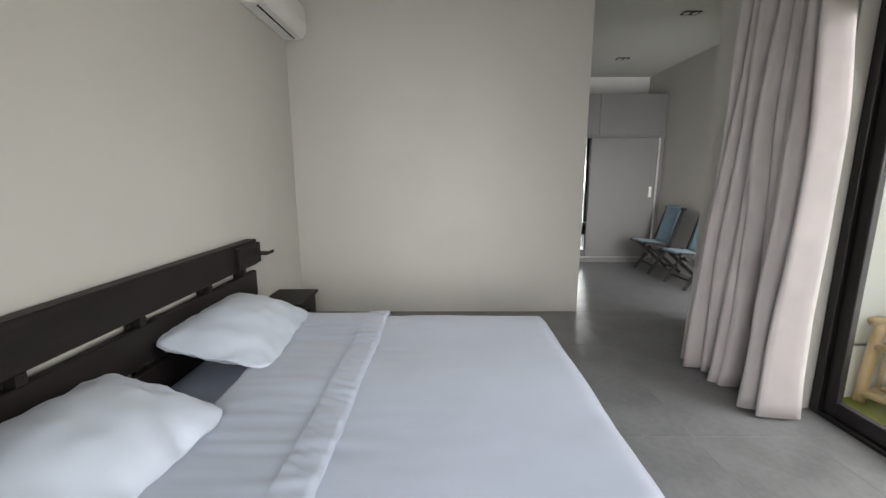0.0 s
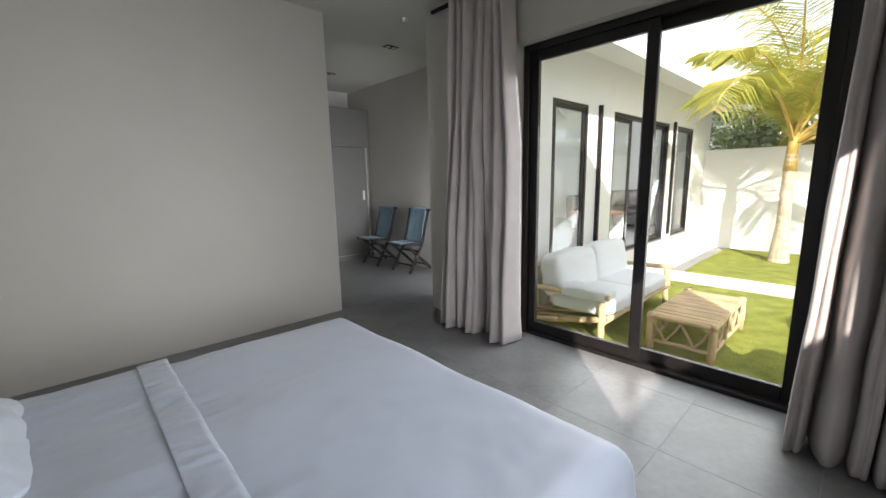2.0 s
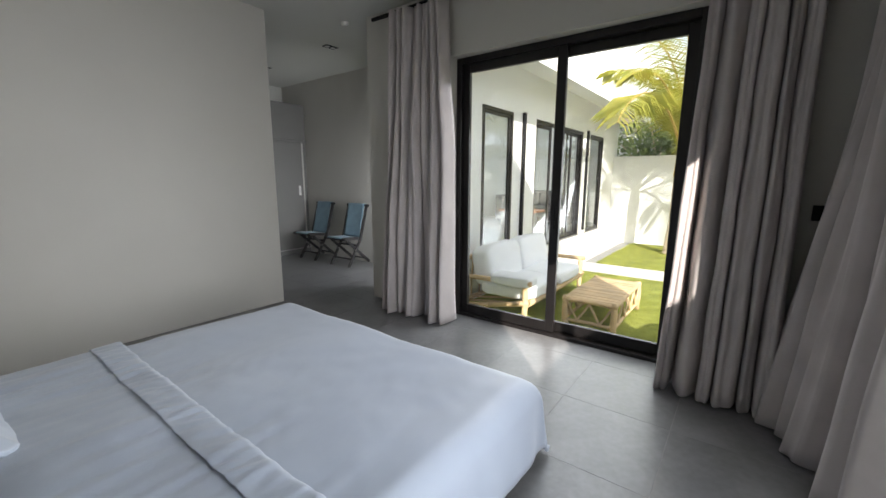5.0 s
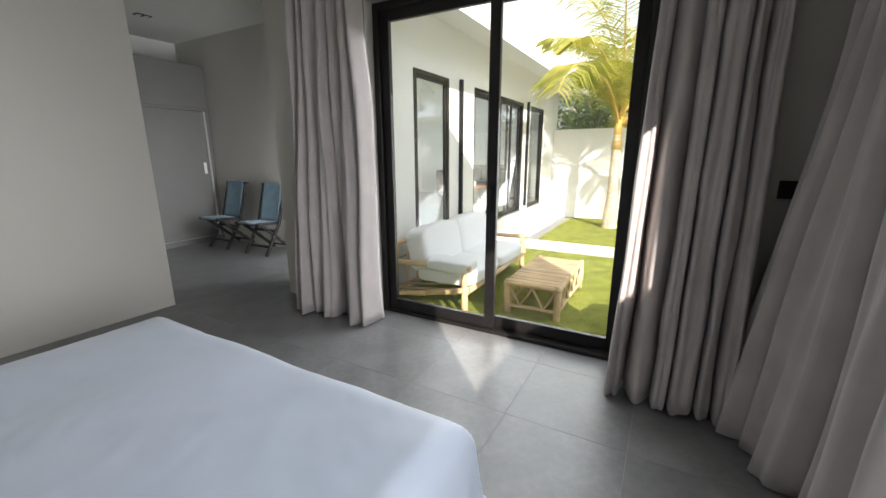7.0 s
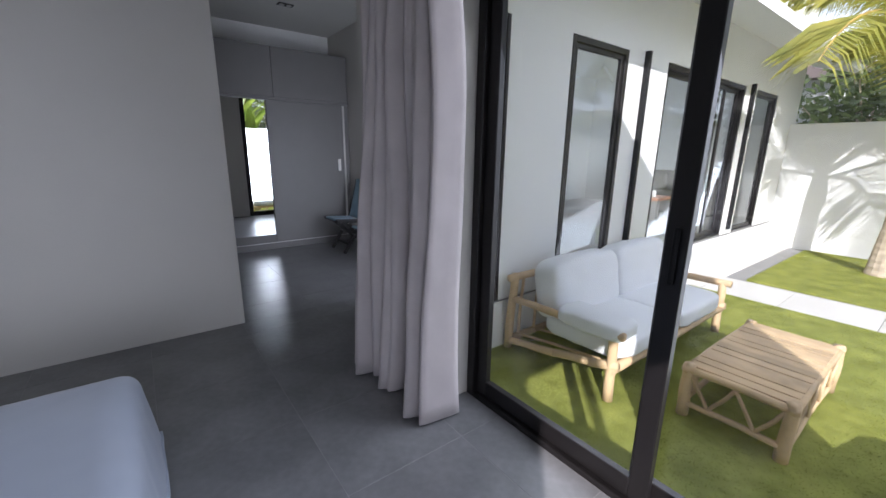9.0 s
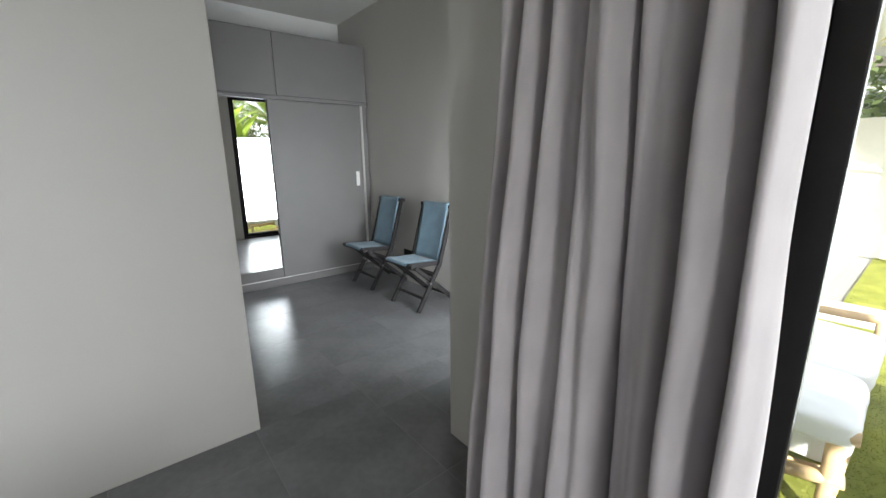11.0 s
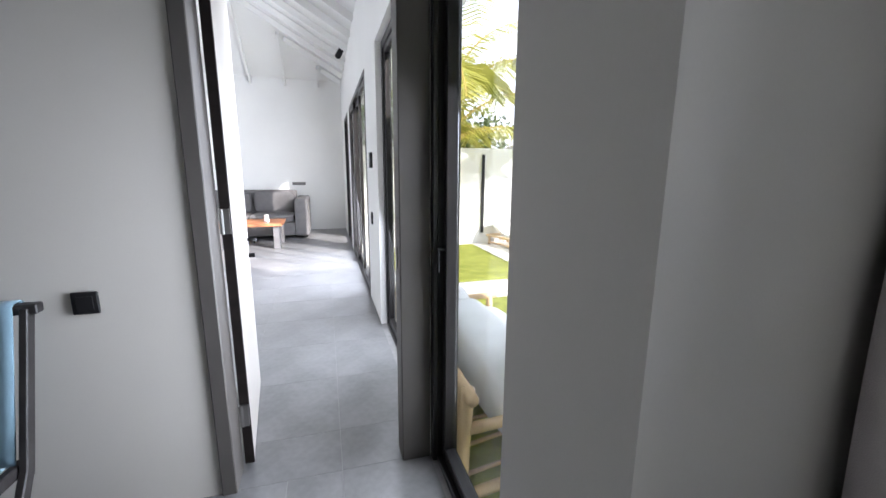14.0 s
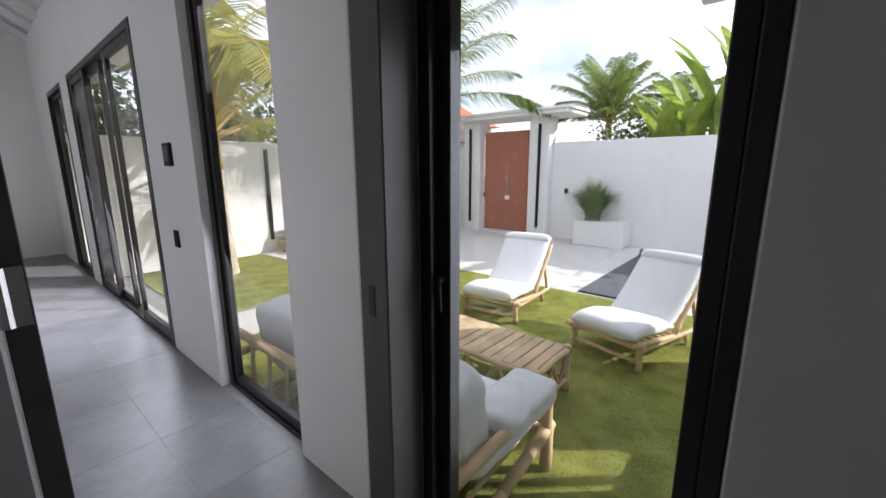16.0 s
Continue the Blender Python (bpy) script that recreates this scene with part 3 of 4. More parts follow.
for y in (0.95, 1.5, 2.05, 2.6, 3.02):
    part("post", box(-0.974, -0.947, y, y + 0.07, 0.0, 0.755, 0.003), M_DARKWOOD, hb)
    part("spacer", box(-0.946, -0.90, y + 0.01, y + 0.05, 0.716, 0.759, 0.002), M_DARKWOOD, hb)
part("side_block", box(-0.90, -0.865, 2.93, 3.24, 0.78, 0.93, 0.004), M_DARKWOOD, hb)
part("shelf", box(-0.93, -0.80, 3.19, 3.31, 0.835, 0.845, 0.002), M_PLASTIC, hb, "small black metal shelf")
part("shelf_lip", box(-0.80, -0.795, 3.19, 3.31, 0.835, 0.86, 0.001), M_PLASTIC, hb)

cover = tagged(part("duvet", drape(-0.06, BX1, BY0, BY1, BZ, 0.40, 0.30, 0.22, 0.012, 0.016), M_DUVET, smooth=True), "smooth grey-blue satin duvet spread over the bed", "duvet")
cover.modifiers.new("thick", "SOLIDIFY").thickness = 0.02
turned = part("turned_back_end", drape(-0.47, 0.13, BY0 - 0.01, BY1 + 0.01, BZ, 0.0, 0.30, 0.22, 0.030, 0.018, 48, 160, 5.0, 0.03), M_DUVET, cover, "turned-back end of the satin duvet", smooth=True)
turned.modifiers.new("thick", "SOLIDIFY").thickness = 0.02
# gathered satin border along the fold
bm = drape(-0.015, 0.13, BY0 - 0.01, BY1 + 0.01, BZ, 0.0, 0.30, 0.22, 0.037, 0.018, 22, 480, 5.0, 0.03)
for v in bm.verts:
    f = max(0.0, min(1.0, (v.co.x + 0.015) / 0.13))
    ease = math.sin(math.pi * (0.06 + 0.86 * f)) ** 0.5
    along = v.co.y + 0.35 * v.co.x + 0.04 * noise.noise(Vector((v.co.x * 6, v.co.y * 5, 3.0)))
    g = noise.noise(Vector((v.co.x * 4, along * 11, 1.5))) + 0.7 * noise.noise(Vector((v.co.x * 9, along * 27, 6.0))) * (0.3 + abs(noise.noise(Vector((0.0, v.co.y * 3, 8.0)))) * 2)
    v.co.z += 0.014 * ease * (g * 0.9 + 0.35)
    v.co.x += 0.010 * noise.noise(Vector((v.co.y * 4, 2.0, 0.0))) * f
part("border", bm, M_DUVET, turned, "gathered satin border", smooth=True)


def pillow(label, y, turn, tilt):
    bm = cushion(-0.28, 0.28, -0.44, 0.44, -0.05, 0.05, 0.085, 26, 0.010, 0.85)
    for v in bm.verts:
        c = abs(v.co.x / 0.28) * abs(v.co.y / 0.44)
        v.co.x *= 1 - 0.07 * (1 - abs(v.co.x / 0.28)) + 0.12 * c ** 3
        v.co.y *= 1 + 0.08 * c ** 3
        v.co.z += 0.014 * noise.noise(Vector((v.co.x * 8, v.co.y * 14, y)))
        rim = max(abs(v.co.x / 0.28), abs(v.co.y / 0.44)) ** 3
        v.co.z += 0.016 * rim * (1 - 0.6 * c) * noise.noise(Vector((v.co.x * 22, v.co.y * 22, y + 5)))
    ob = tagged(part("pillow", bm, M_PILLOW, smooth=True), label, "pillow", "pillows on the bed")
    ob.matrix_world = pose(-0.67, y, 0.535, 0, tilt, turn)
    return ob


pillow("plump pale blue-grey satin pillow against the headboard", 2.56, 5, 16)
pillow("plump pale blue-grey satin pillow with soft creases", 1.38, -6, 14)

th = thing("nightstand", "low black-stained wooden nightstand beside the bed", "nightstand")
part("top", box(-0.975, -0.62, 3.32, 3.76, 0.385, 0.41, 0.004), M_DARKWOOD, th)
part("body", box(-0.965, -0.66, 3.34, 3.74, 0.06, 0.385, 0.003), M_DARKWOOD, th)
dr = part("drawer", box(-0.659, -0.64, 3.35, 3.73, 0.2, 0.375, 0.003), M_DARKWOOD, th)
part("knob", rod((-0.64, 3.54, 0.29), (-0.625, 3.54, 0.29), 0.012), M_PLASTIC, dr)
for x in (-0.95, -0.71):
    for y in (3.36, 3.68):
        part("leg", box(x, x + 0.04, y, y + 0.04, 0, 0.06), M_DARKWOOD, th)

# split air conditioner
th = thing("air_conditioner", "white wall-mounted split air conditioner", "air conditioner")
prof = [(-0.98, 2.66), (-0.86, 2.655), (-0.80, 2.67), (-0.765, 2.71), (-0.755, 2.78), (-0.765, 2.93), (-0.80, 2.965), (-0.98, 2.97)]
bm = bmesh.new()
ends = [[bm.verts.new((x, y, z)) for x, z in prof] for y in (3.44, 4.30)]
for i in range(len(prof)):
    k = (i + 1) % len(prof)
    bm.faces.new((ends[0][i], ends[0][k], ends[1][k], ends[1][i]))
bm.faces.new(ends[0][::-1])
bm.faces.new(ends[1])
bmesh.ops.recalc_face_normals(bm, faces=bm.faces)
bmesh.ops.bevel(bm, geom=[e for e in bm.edges if len(e.link_faces) == 2 and e.calc_face_angle() > 0.9], offset=0.012, segments=2, affect="EDGES")
part("casing", bm, M_ACWHITE, th)
part("air_slot", box(-0.862, -0.85, 3.50, 4.22, 2.648, 2.664), M_PLASTIC, th, "dark air outlet slot")
part("flap", box(-0.848, -0.79, 3.50, 4.22, 2.650, 2.657, 0.002), M_ACWHITE, th)


def socket(label, face, axis, u, z, w, h, category="wall socket"):
    th = thing("wall_socket", label, category)
    if axis == "x":
        part("plate", box(face - 0.012, face, u - w / 2, u + w / 2, z - h / 2, z + h / 2, 0.003), M_PLASTIC, th)
        part("insert", box(face - 0.015, face - 0.012, u - w * 0.32, u + w * 0.32, z - h * 0.32, z + h * 0.32, 0.001), M_PLASTIC, th)
    else:
        part("plate", box(u - w / 2, u + w / 2, face, face + 0.012, z - h / 2, z + h / 2, 0.003), M_PLASTIC, th)
        part("insert", box(u - w * 0.32, u + w * 0.32, face + 0.012, face + 0.015, z - h * 0.32, z + h * 0.32, 0.001), M_PLASTIC, th)


socket("black switch plate on the bedroom wall between curtains", XE, "x", -0.14, 1.19, 0.16, 0.09, "switch plate")
socket("square black switch on the dressing room wall", XD, "x", 4.985, 0.93, 0.085, 0.085, "switch")
socket("wide black socket plate low on the dressing room wall", XD, "x", 5.98, 0.33, 0.16, 0.085)
socket("small black switch beside the living room door", YF, "y", 6.33, 0.95, 0.085, 0.12, "switch")
th = thing("thermostat", "black square thermostat on the white wall", "thermostat")
part("case", box(6.20, 6.33, YF, YF + 0.022, 1.45, 1.60, 0.004), M_PLASTIC, th)
part("screen", box(6.215, 6.315, YF + 0.022, YF + 0.024, 1.48, 1.58, 0.001), M_GLASS, th)


def downlight(x, y):
    th = thing("downlight", "black twin recessed downlight in the ceiling, off", "downlight", group="downlights")
    bm = box(x - 0.09, x + 0.09, y - 0.055, y + 0.055, H - 0.006, H - 0.0005, 0.002)
    part("bezel", bm, M_PLASTIC, th)
    for s in (-0.043, 0.043):
        part("lens", rod((x + s, y, H - 0.012), (x + s, y, H - 0.005), 0.028, 0.034, 16), M_TRIM, th, "unlit lamp lens")


downlight(3.04, 4.75)
downlight(3.05, 6.36)
th = thing("ceiling_sensor", "small dark ceiling sensor above the passage", "sensor")
part("case", rod((2.62, 3.95, H - 0.04), (2.62, 3.95, H), 0.035, 0.045, 16), M_TRIM, th)

# ---- dressing room ----
WY = 6.764
th = thing("wardrobe", "built-in grey laminate wardrobe with a sliding door and a mirror door", "wardrobe")
part("side", box(XD - 0.075, XD - 0.005, WY + 0.03, 7.44, 0, 2.66, 0.003), M_WARD, th)
part("carcass", box(0.52, XD - 0.075, WY + 0.09, 7.44, 0.0, 2.66, 0.003), M_WARD, th)
part("plinth", box(0.52, XD - 0.01, WY + 0.01, WY + 0.09, 0.0, 0.085, 0.003), M_WARD, th)
part("plinth_trim", box(0.52, XD - 0.01, WY + 0.002, WY + 0.012, 0.086, 0.094, 0.001), M_TRIM, th, "pale trim along the plinth")
part("bottom_rail", box(0.52, XD - 0.01, WY + 0.034, WY + 0.088, 0.086, 0.20, 0.003), M_WARD, th)
part("top_rail", box(0.52, XD - 0.01, WY - 0.006, WY + 0.088, 2.0, 2.035, 0.003), M_WARD, th)
sd = part("sliding_door", box(2.835, 3.885, WY + 0.013, WY + 0.032, 0.095, 1.998, 0.002), M_WARD, th, "plain grey sliding door")
part("edge_trim", box(3.885, 3.915, WY + 0.004, WY + 0.033, 0.095, 1.998, 0.003), M_TRIM, sd, "pale aluminium edge strip")
hd = part("handle", box(3.79, 3.835, WY + 0.004, WY + 0.012, 1.07, 1.24, 0.002), M_ACWHITE, sd, "white recessed pull")
md = part("mirror_door", box(1.70, 2.832, WY + 0.05, WY + 0.07, 0.20, 1.998, 0.001), M_WARD, th, "sliding mirror door")
part("mirror", box(1.715, 2.86, WY + 0.046, WY + 0.05, 0.203, 1.995), M_MIRROR, md, "silvered mirror")
part("sliding_door", box(0.52, 1.70, WY + 0.012, WY + 0.032, 0.20, 1.998, 0.002), M_WARD, th)
for a, b in ((0.55, 1.2), (1.206, 2.06), (2.066, 2.93), (2.936, XD - 0.03)):
    part("upper_door", box(a, b, WY + 0.0, WY + 0.02, 2.04, 2.655, 0.003), M_WARD, th, "grey upper cupboard door")
part("upper_back", box(0.52, XD - 0.01, WY + 0.021, WY + 0.089, 2.036, 2.655), M_WARD, th)


def folding_chair():
    th = thing("folding_chair", "dark teak folding chair with blue canvas back and seat", "chair", group="folding chairs")
    W = 0.208
    for s in (-1, 1):
        y = s * W
        part("back_post", beam((-0.08, y, 0.945), (-0.24, y, 0.40), 0.026, 0.042), M_CHAIRWOOD, th)
        part("front_leg", beam((-0.235, y, 0.42), (-0.50, y, 0.0), 0.026, 0.042), M_CHAIRWOOD, th)
        part("rear_leg", beam((-0.50, y * 0.86, 0.425), (-0.03, y * 0.86, 0.02), 0.026, 0.042), M_CHAIRWOOD, th)
        part("seat_rail", beam((-0.58, y * 0.86, 0.455), (-0.20, y * 0.86, 0.425), 0.028, 0.045), M_CHAIRWOOD, th)
        part("seat_knob", rod((-0.575, y * 0.86, 0.45), (-0.575, y * 1.16, 0.45), 0.022, 0.020), M_CHAIRWOOD, th)
        part("pivot", rod((-0.355, y * 0.8, 0.255), (-0.355, y * 1.08, 0.255), 0.012), M_STEEL, th, "steel pivot bolt")
    part("top_rail", beam((-0.075, -W - 0.035, 0.945), (-0.075, W + 0.035, 0.945), 0.042, 0.036), M_CHAIRWOOD, th)
    part("front_rail", rod((-0.575, -W * 0.86, 0.450), (-0.575, W * 0.86, 0.450), 0.018), M_CHAIRWOOD, th)
    part("stretcher", beam((-0.43, -W, 0.12), (-0.43, W, 0.12), 0.03, 0.02), M_CHAIRWOOD, th)
    part("stretcher", beam((-0.30, -W, 0.325), (-0.30, W, 0.325), 0.065, 0.024), M_CHAIRWOOD, th)
    part("stretcher", beam((-0.12, -W * 0.86, 0.09), (-0.12, W * 0.86, 0.09), 0.03, 0.02), M_CHAIRWOOD, th)

    def cloth(pts, w, label):
        bm = bmesh.new()
        rows = []
        for i, (x, z) in enumerate(pts):
            row = []
            for j in range(13):
                v = (j / 12 - 0.5) * 2
                sag = 0.014 * (1 - v * v) * (0.0 if z > 0.90 or x < -0.55 else 1.0)
                row.append(bm.verts.new((x + (sag if label == "back" else 0), v * w, z - (sag if label == "seat" else 0) + 0.002 * noise.noise(Vector((x * 9, v * 4, z * 9))))))
            rows.append(row)
        for p, q in zip(rows, rows[1:]):
            for j in range(12):
                bm.faces.new((p[j], p[j + 1], q[j + 1], q[j]))
        ob = part(label + "_canvas", bm, M_CANVAS, th, "faded blue canvas " + label, smooth=True)
        ob.modifiers.new("thick", "SOLIDIFY").thickness = 0.006
    cloth([(-0.042, 0.925), (-0.042, 0.962), (-0.058, 0.974), (-0.092, 0.974), (-0.112, 0.962)] + [(-0.116 - 0.125 * k / 10, 0.93 - 0.485 * k / 10) for k in range(11)], W - 0.024, "back")
    cloth([(-0.245, 0.455)] + [(-0.26 - 0.30 * k / 10, 0.456 + 0.022 * k / 10) for k in range(11)] + [(-0.588, 0.474), (-0.600, 0.455)], W * 0.86 - 0.016, "seat")
    return th


first = folding_chair()
first.matrix_world = pose(3.985, 6.17, 0.0, 0, 0, 0)
copy_thing(first, pose(3.985, 5.33, 0.0, 0, 0, 2))

# ---- living room ----
th = thing("sofa", "dark grey upholstered sofa against the white end wall", "sofa")
part("seat_base", box(11.20, 12.42, 4.75, 6.6, 0.06, 0.34, 0.03, seg=2), M_SOFAGREY, th)
part("armrest", box(11.15, 12.44, 4.47, 4.75, 0.05, 0.84, 0.045, seg=3), M_SOFAGREY, th)
part("armrest", box(11.15, 12.44, 6.6, 6.88, 0.05, 0.84, 0.045, seg=3), M_SOFAGREY, th)
part("backrest", box(12.08, 12.46, 4.75, 6.6, 0.34, 0.98, 0.05, seg=3), M_SOFAGREY, th)
for y in (4.76, 5.68):
    part("seat_cushion", cushion(11.17, 12.10, y, y + 0.91, 0.34, 0.50, 0.02), M_SOFAGREY, th, smooth=True)
    part("back_cushion", cushion(11.92, 12.12, y + 0.02, y + 0.88, 0.50, 0.94, 0.03), M_SOFAGREY, th, smooth=True)
part("foot", box(11.25, 12.3, 4.52, 4.58, 0, 0.06), M_PLASTIC, th)
part("foot", box(11.25, 12.3, 6.77, 6.83, 0, 0.06), M_PLASTIC, th)
th = thing("coffee_table", "orange-brown wooden coffee table with black block legs", "table")
part("tabletop", box(10.0, 10.85, 4.90, 6.1, 0.42, 0.47, 0.006), M_REDWOOD, th)
for x in (10.05, 10.68):
    for y in (4.94, 5.93):
        part("leg", box(x, x + 0.12, y, y + 0.12, 0, 0.42, 0.004), M_SOFAGREY, th)
th = thing("candle", "small white candle jar on the coffee table", "jar")
part("jar", rod((10.4, 5.2, 0.47), (10.4, 5.2, 0.60), 0.045, 0.04, 16), M_ACWHITE, th)
th = thing("wall_socket", "wide grey socket plate on the end wall", "wall socket")
part("plate", box(XFAR - 0.012, XFAR, 4.55, 4.85, 1.08, 1.15, 0.003), M_WARD, th)
th = thing("spot_light", "small black ceiling spotlight over the living room windows", "spotlight")
part("arm", rod((9.63, YF + 0.1, 3.40), (9.63, YF + 0.1, 3.47), 0.012), M_PLASTIC, th)
part("head", rod((9.57, YF + 0.08, 3.41), (9.72, YF + 0.14, 3.33), 0.045, 0.05, 14), M_PLASTIC, th)

# ---- garden ----
structure("ground", box(-400, 400, -400, 400, G - 0.4, G - 0.06), M_EARTH, "bare earth reaching to the horizon", "ground")
bm = bmesh.new()
box(XEO + 0.012, 7.72, -1.40, YFO - 0.012, G - 0.05, G, bm=bm)
structure("lawn", bm, M_GRASS, "bright green artificial turf between the buildings", "lawn")
structure("lawn_far", box(8.77, 12.2, 0.35, 2.83, G - 0.05, G, 0), M_GRASS, "bright green turf round the palm by the wall", "lawn")
structure("lawn_corner", box(10.95, 12.2, -5.6, -3.3, G - 0.05, G + 0.004, 0), M_GRASS, "bright green turf patch under a palm", "lawn")
pav = structure("pavement", box(-1.2, 12.3, -6.0, YFO, G - 0.08, G - 0.03), M_GROUT, "bed of the pale stone paving", "pavement")


def turf(name, x0, x1, y0, y1, count, seed):
    rnd = random.Random(seed)
    verts, faces = [], []
    for _ in range(count):
        x, y = rnd.uniform(x0, x1), rnd.uniform(y0, y1)
        h, a = rnd.uniform(0.004, 0.010), rnd.uniform(0, 6.28)
        dx, dy = math.cos(a) * 0.005, math.sin(a) * 0.005
        lx, ly = rnd.uniform(-0.015, 0.015), rnd.uniform(-0.015, 0.015)
        k = len(verts)
        verts += [(x - dx, y - dy, G), (x + dx, y + dy, G), (x + lx, y + ly, G + h)]
        faces.append((k, k + 1, k + 2))
    me = bpy.data.meshes.new(name)
    me.from_pydata(verts, [], faces)
    me.materials.append(M_GRASS)
    tagged(new(name, me), "short green artificial grass blades", "grass", kind="stuff")


turf("grass", XEO + 0.03, 7.7, -1.38, YFO - 0.03, 90000, 5)
turf("grass", 8.79, 12.18, 0.37, 2.8, 30000, 6)

# perimeter walls
structure("garden_wall_east", box(12.3, 12.5, -6.2, YFO, G - 0.1, 2.02, 0.01), M_RENDER, "white rendered garden wall", "wall")
structure("garden_wall_south", box(-1.2, 8.12, -6.2, -6.0, G - 0.1, 2.12, 0.01), M_RENDER, "white rendered garden wall beside the gate", "wall")
structure("garden_wall_gate", box(10.9, 12.3, -6.2, -6.0, G - 0.1, 2.06, 0.01), M_RENDER, "white rendered garden wall beside the gate", "wall")
structure("garden_wall_side", box(-6.0, -0.10, -1.95, -1.8, G - 0.1, 2.53, 0.01), M_RENDER, "white rendered wall beside the bedroom", "wall")
structure("garden_wall_west", box(-6.2, -6.0, -6.2, 8.0, G - 0.1, 2.05, 0.01), M_RENDER, "white rendered garden wall", "wall")
structure("garden_wall_link", box(-6.0, -1.2, -6.2, -6.0, G - 0.1, 2.05, 0.01), M_RENDER, "white rendered garden wall", "wall")


def wall_light(x0, x1, y0, y1, z0, z1):
    th = thing("wall_light", "slim vertical black wall light strip", "wall light", group="wall lights")
    part("channel", box(x0, x1, y0, y1, z0, z1, 0.006), M_PLASTIC, th)
    part("cap", box(x0 - 0.004, x1 + 0.004, y0 - 0.004, y1, z1, z1 + 0.012, 0.003), M_BLACK, th)
    part("cap", box(x0 - 0.004, x1 + 0.004, y0 - 0.004, y1, z0 - 0.012, z0, 0.003), M_BLACK, th)


wall_light(6.16, 6.22, YFO - 0.06, YFO, 0.25, 2.5)
wall_light(9.70, 9.76, YFO - 0.06, YFO, 0.1, 2.52)
wall_light(12.24, 12.30, 0.02, 0.09, -0.2, 1.85)

# entrance gate with its canopy
th = thing("gate", "red-brown wooden entrance gate in a white portal with canopy", "gate")
part("portal_pier", box(8.12, 8.72, -6.25, -5.75, G, 2.80, 0.015), M_RENDER, th, "white rendered pier")
part("portal_pier", box(10.40, 11.0, -6.25, -5.75, G, 2.80, 0.015), M_RENDER, th, "white rendered pier")
part("canopy", box(7.45, 11.4, -6.6, -5.3, 2.80, 2.90, 0.015), M_RENDER, th, "flat white canopy slab")
part("canopy_edge", box(7.40, 11.45, -6.65, -5.25, 2.90, 2.97, 0.01), M_RENDER, th)
leafs = part("gate_leaf", box(8.75, 10.37, -6.06, -6.0, G + 0.06, 2.50, 0.006), M_GATE, th, "red-brown wooden gate leaf")
for i in range(1, 6):
    x = 8.75 + i * 0.27
    part("plank_groove", box(x - 0.004, x + 0.004, -6.0, -5.994, G + 0.08, 2.48), M_GATE, leafs)
part("pull_handle", rod((9.52, -5.94, 0.72), (9.52, -5.94, 1.12), 0.018, wobble=0.01), M_STEEL, leafs, "curved brass pull")
part("handle_mount", rod((9.52, -6.0, 1.12), (9.52, -5.93, 1.12), 0.03), M_STEEL, leafs)
part("lock_plate", box(9.46, 9.62, -6.0, -5.985, 0.50, 0.62, 0.004), M_ACWHITE, leafs, "pale lock plate")
part("latch", box(10.34, 10.40, -6.0, -5.97, 0.55, 0.68, 0.004), M_PLASTIC, leafs)
part("step", box(8.6, 10.5, -6.1, -5.6, G - 0.02, G + 0.05, 0.01), M_PAVE, th)
wall_light(8.36, 8.43, -5.75, -5.69, -0.2, 2.6)
wall_light(10.70, 10.77, -5.75, -5.69, -0.2, 2.6)
th = thing("doorbell", "small black doorbell box on the garden wall", "doorbell")
part("case", box(7.62, 7.72, -6.0, -5.97, 0.75, 0.88, 0.004), M_PLASTIC, th)

th = thing("planter", "white rendered planter block against the garden wall", "planter")
part("box", box(5.95, 7.15, -6.0, -5.35, G, 0.12, 0.015), M_RENDER, th)


def grass_tuft(label, x, y, z, count, height, seed):
    rnd = random.Random(seed)
    th = thing("potted_grass", label, "plant")
    part("root_ball", rod((x, y, z - 0.002), (x, y, z + 0.07), 0.20, 0.17, 18), M_EARTH, th, "earth round the roots")
    bm = bmesh.new()
    for _ in range(count):
        a, lean = rnd.uniform(0, 6.283), rnd.uniform(0.0, 1.0) ** 0.65 * 0.82
        L = height * rnd.uniform(0.6, 1.1)
        side = Vector((-math.sin(a), math.cos(a), 0))
        prev = None
        for k in range(6):
            f = k / 5
            p = Vector((x, y, z + 0.05)) + Vector((math.cos(a), math.sin(a), 0)) * (0.20 * lean + 0.10 * f + lean * L * f ** 1.6 * 0.75) + Vector((0, 0, L * (f - (0.05 + 0.62 * lean) * f ** 3)))
            w = 0.013 * (1 - f * 0.9)
            cur = [bm.verts.new(p - side * w), bm.verts.new(p + side * w)]
            if prev:
                bm.faces.new((prev[0], prev[1], cur[1], cur[0]))
            prev = cur
    part("blades", bm, M_BLADE, th, "arching green blades")


grass_tuft("bushy arching ornamental grass in the white planter", 6.80, -5.67, 0.12, 1100, 1.12, 9)


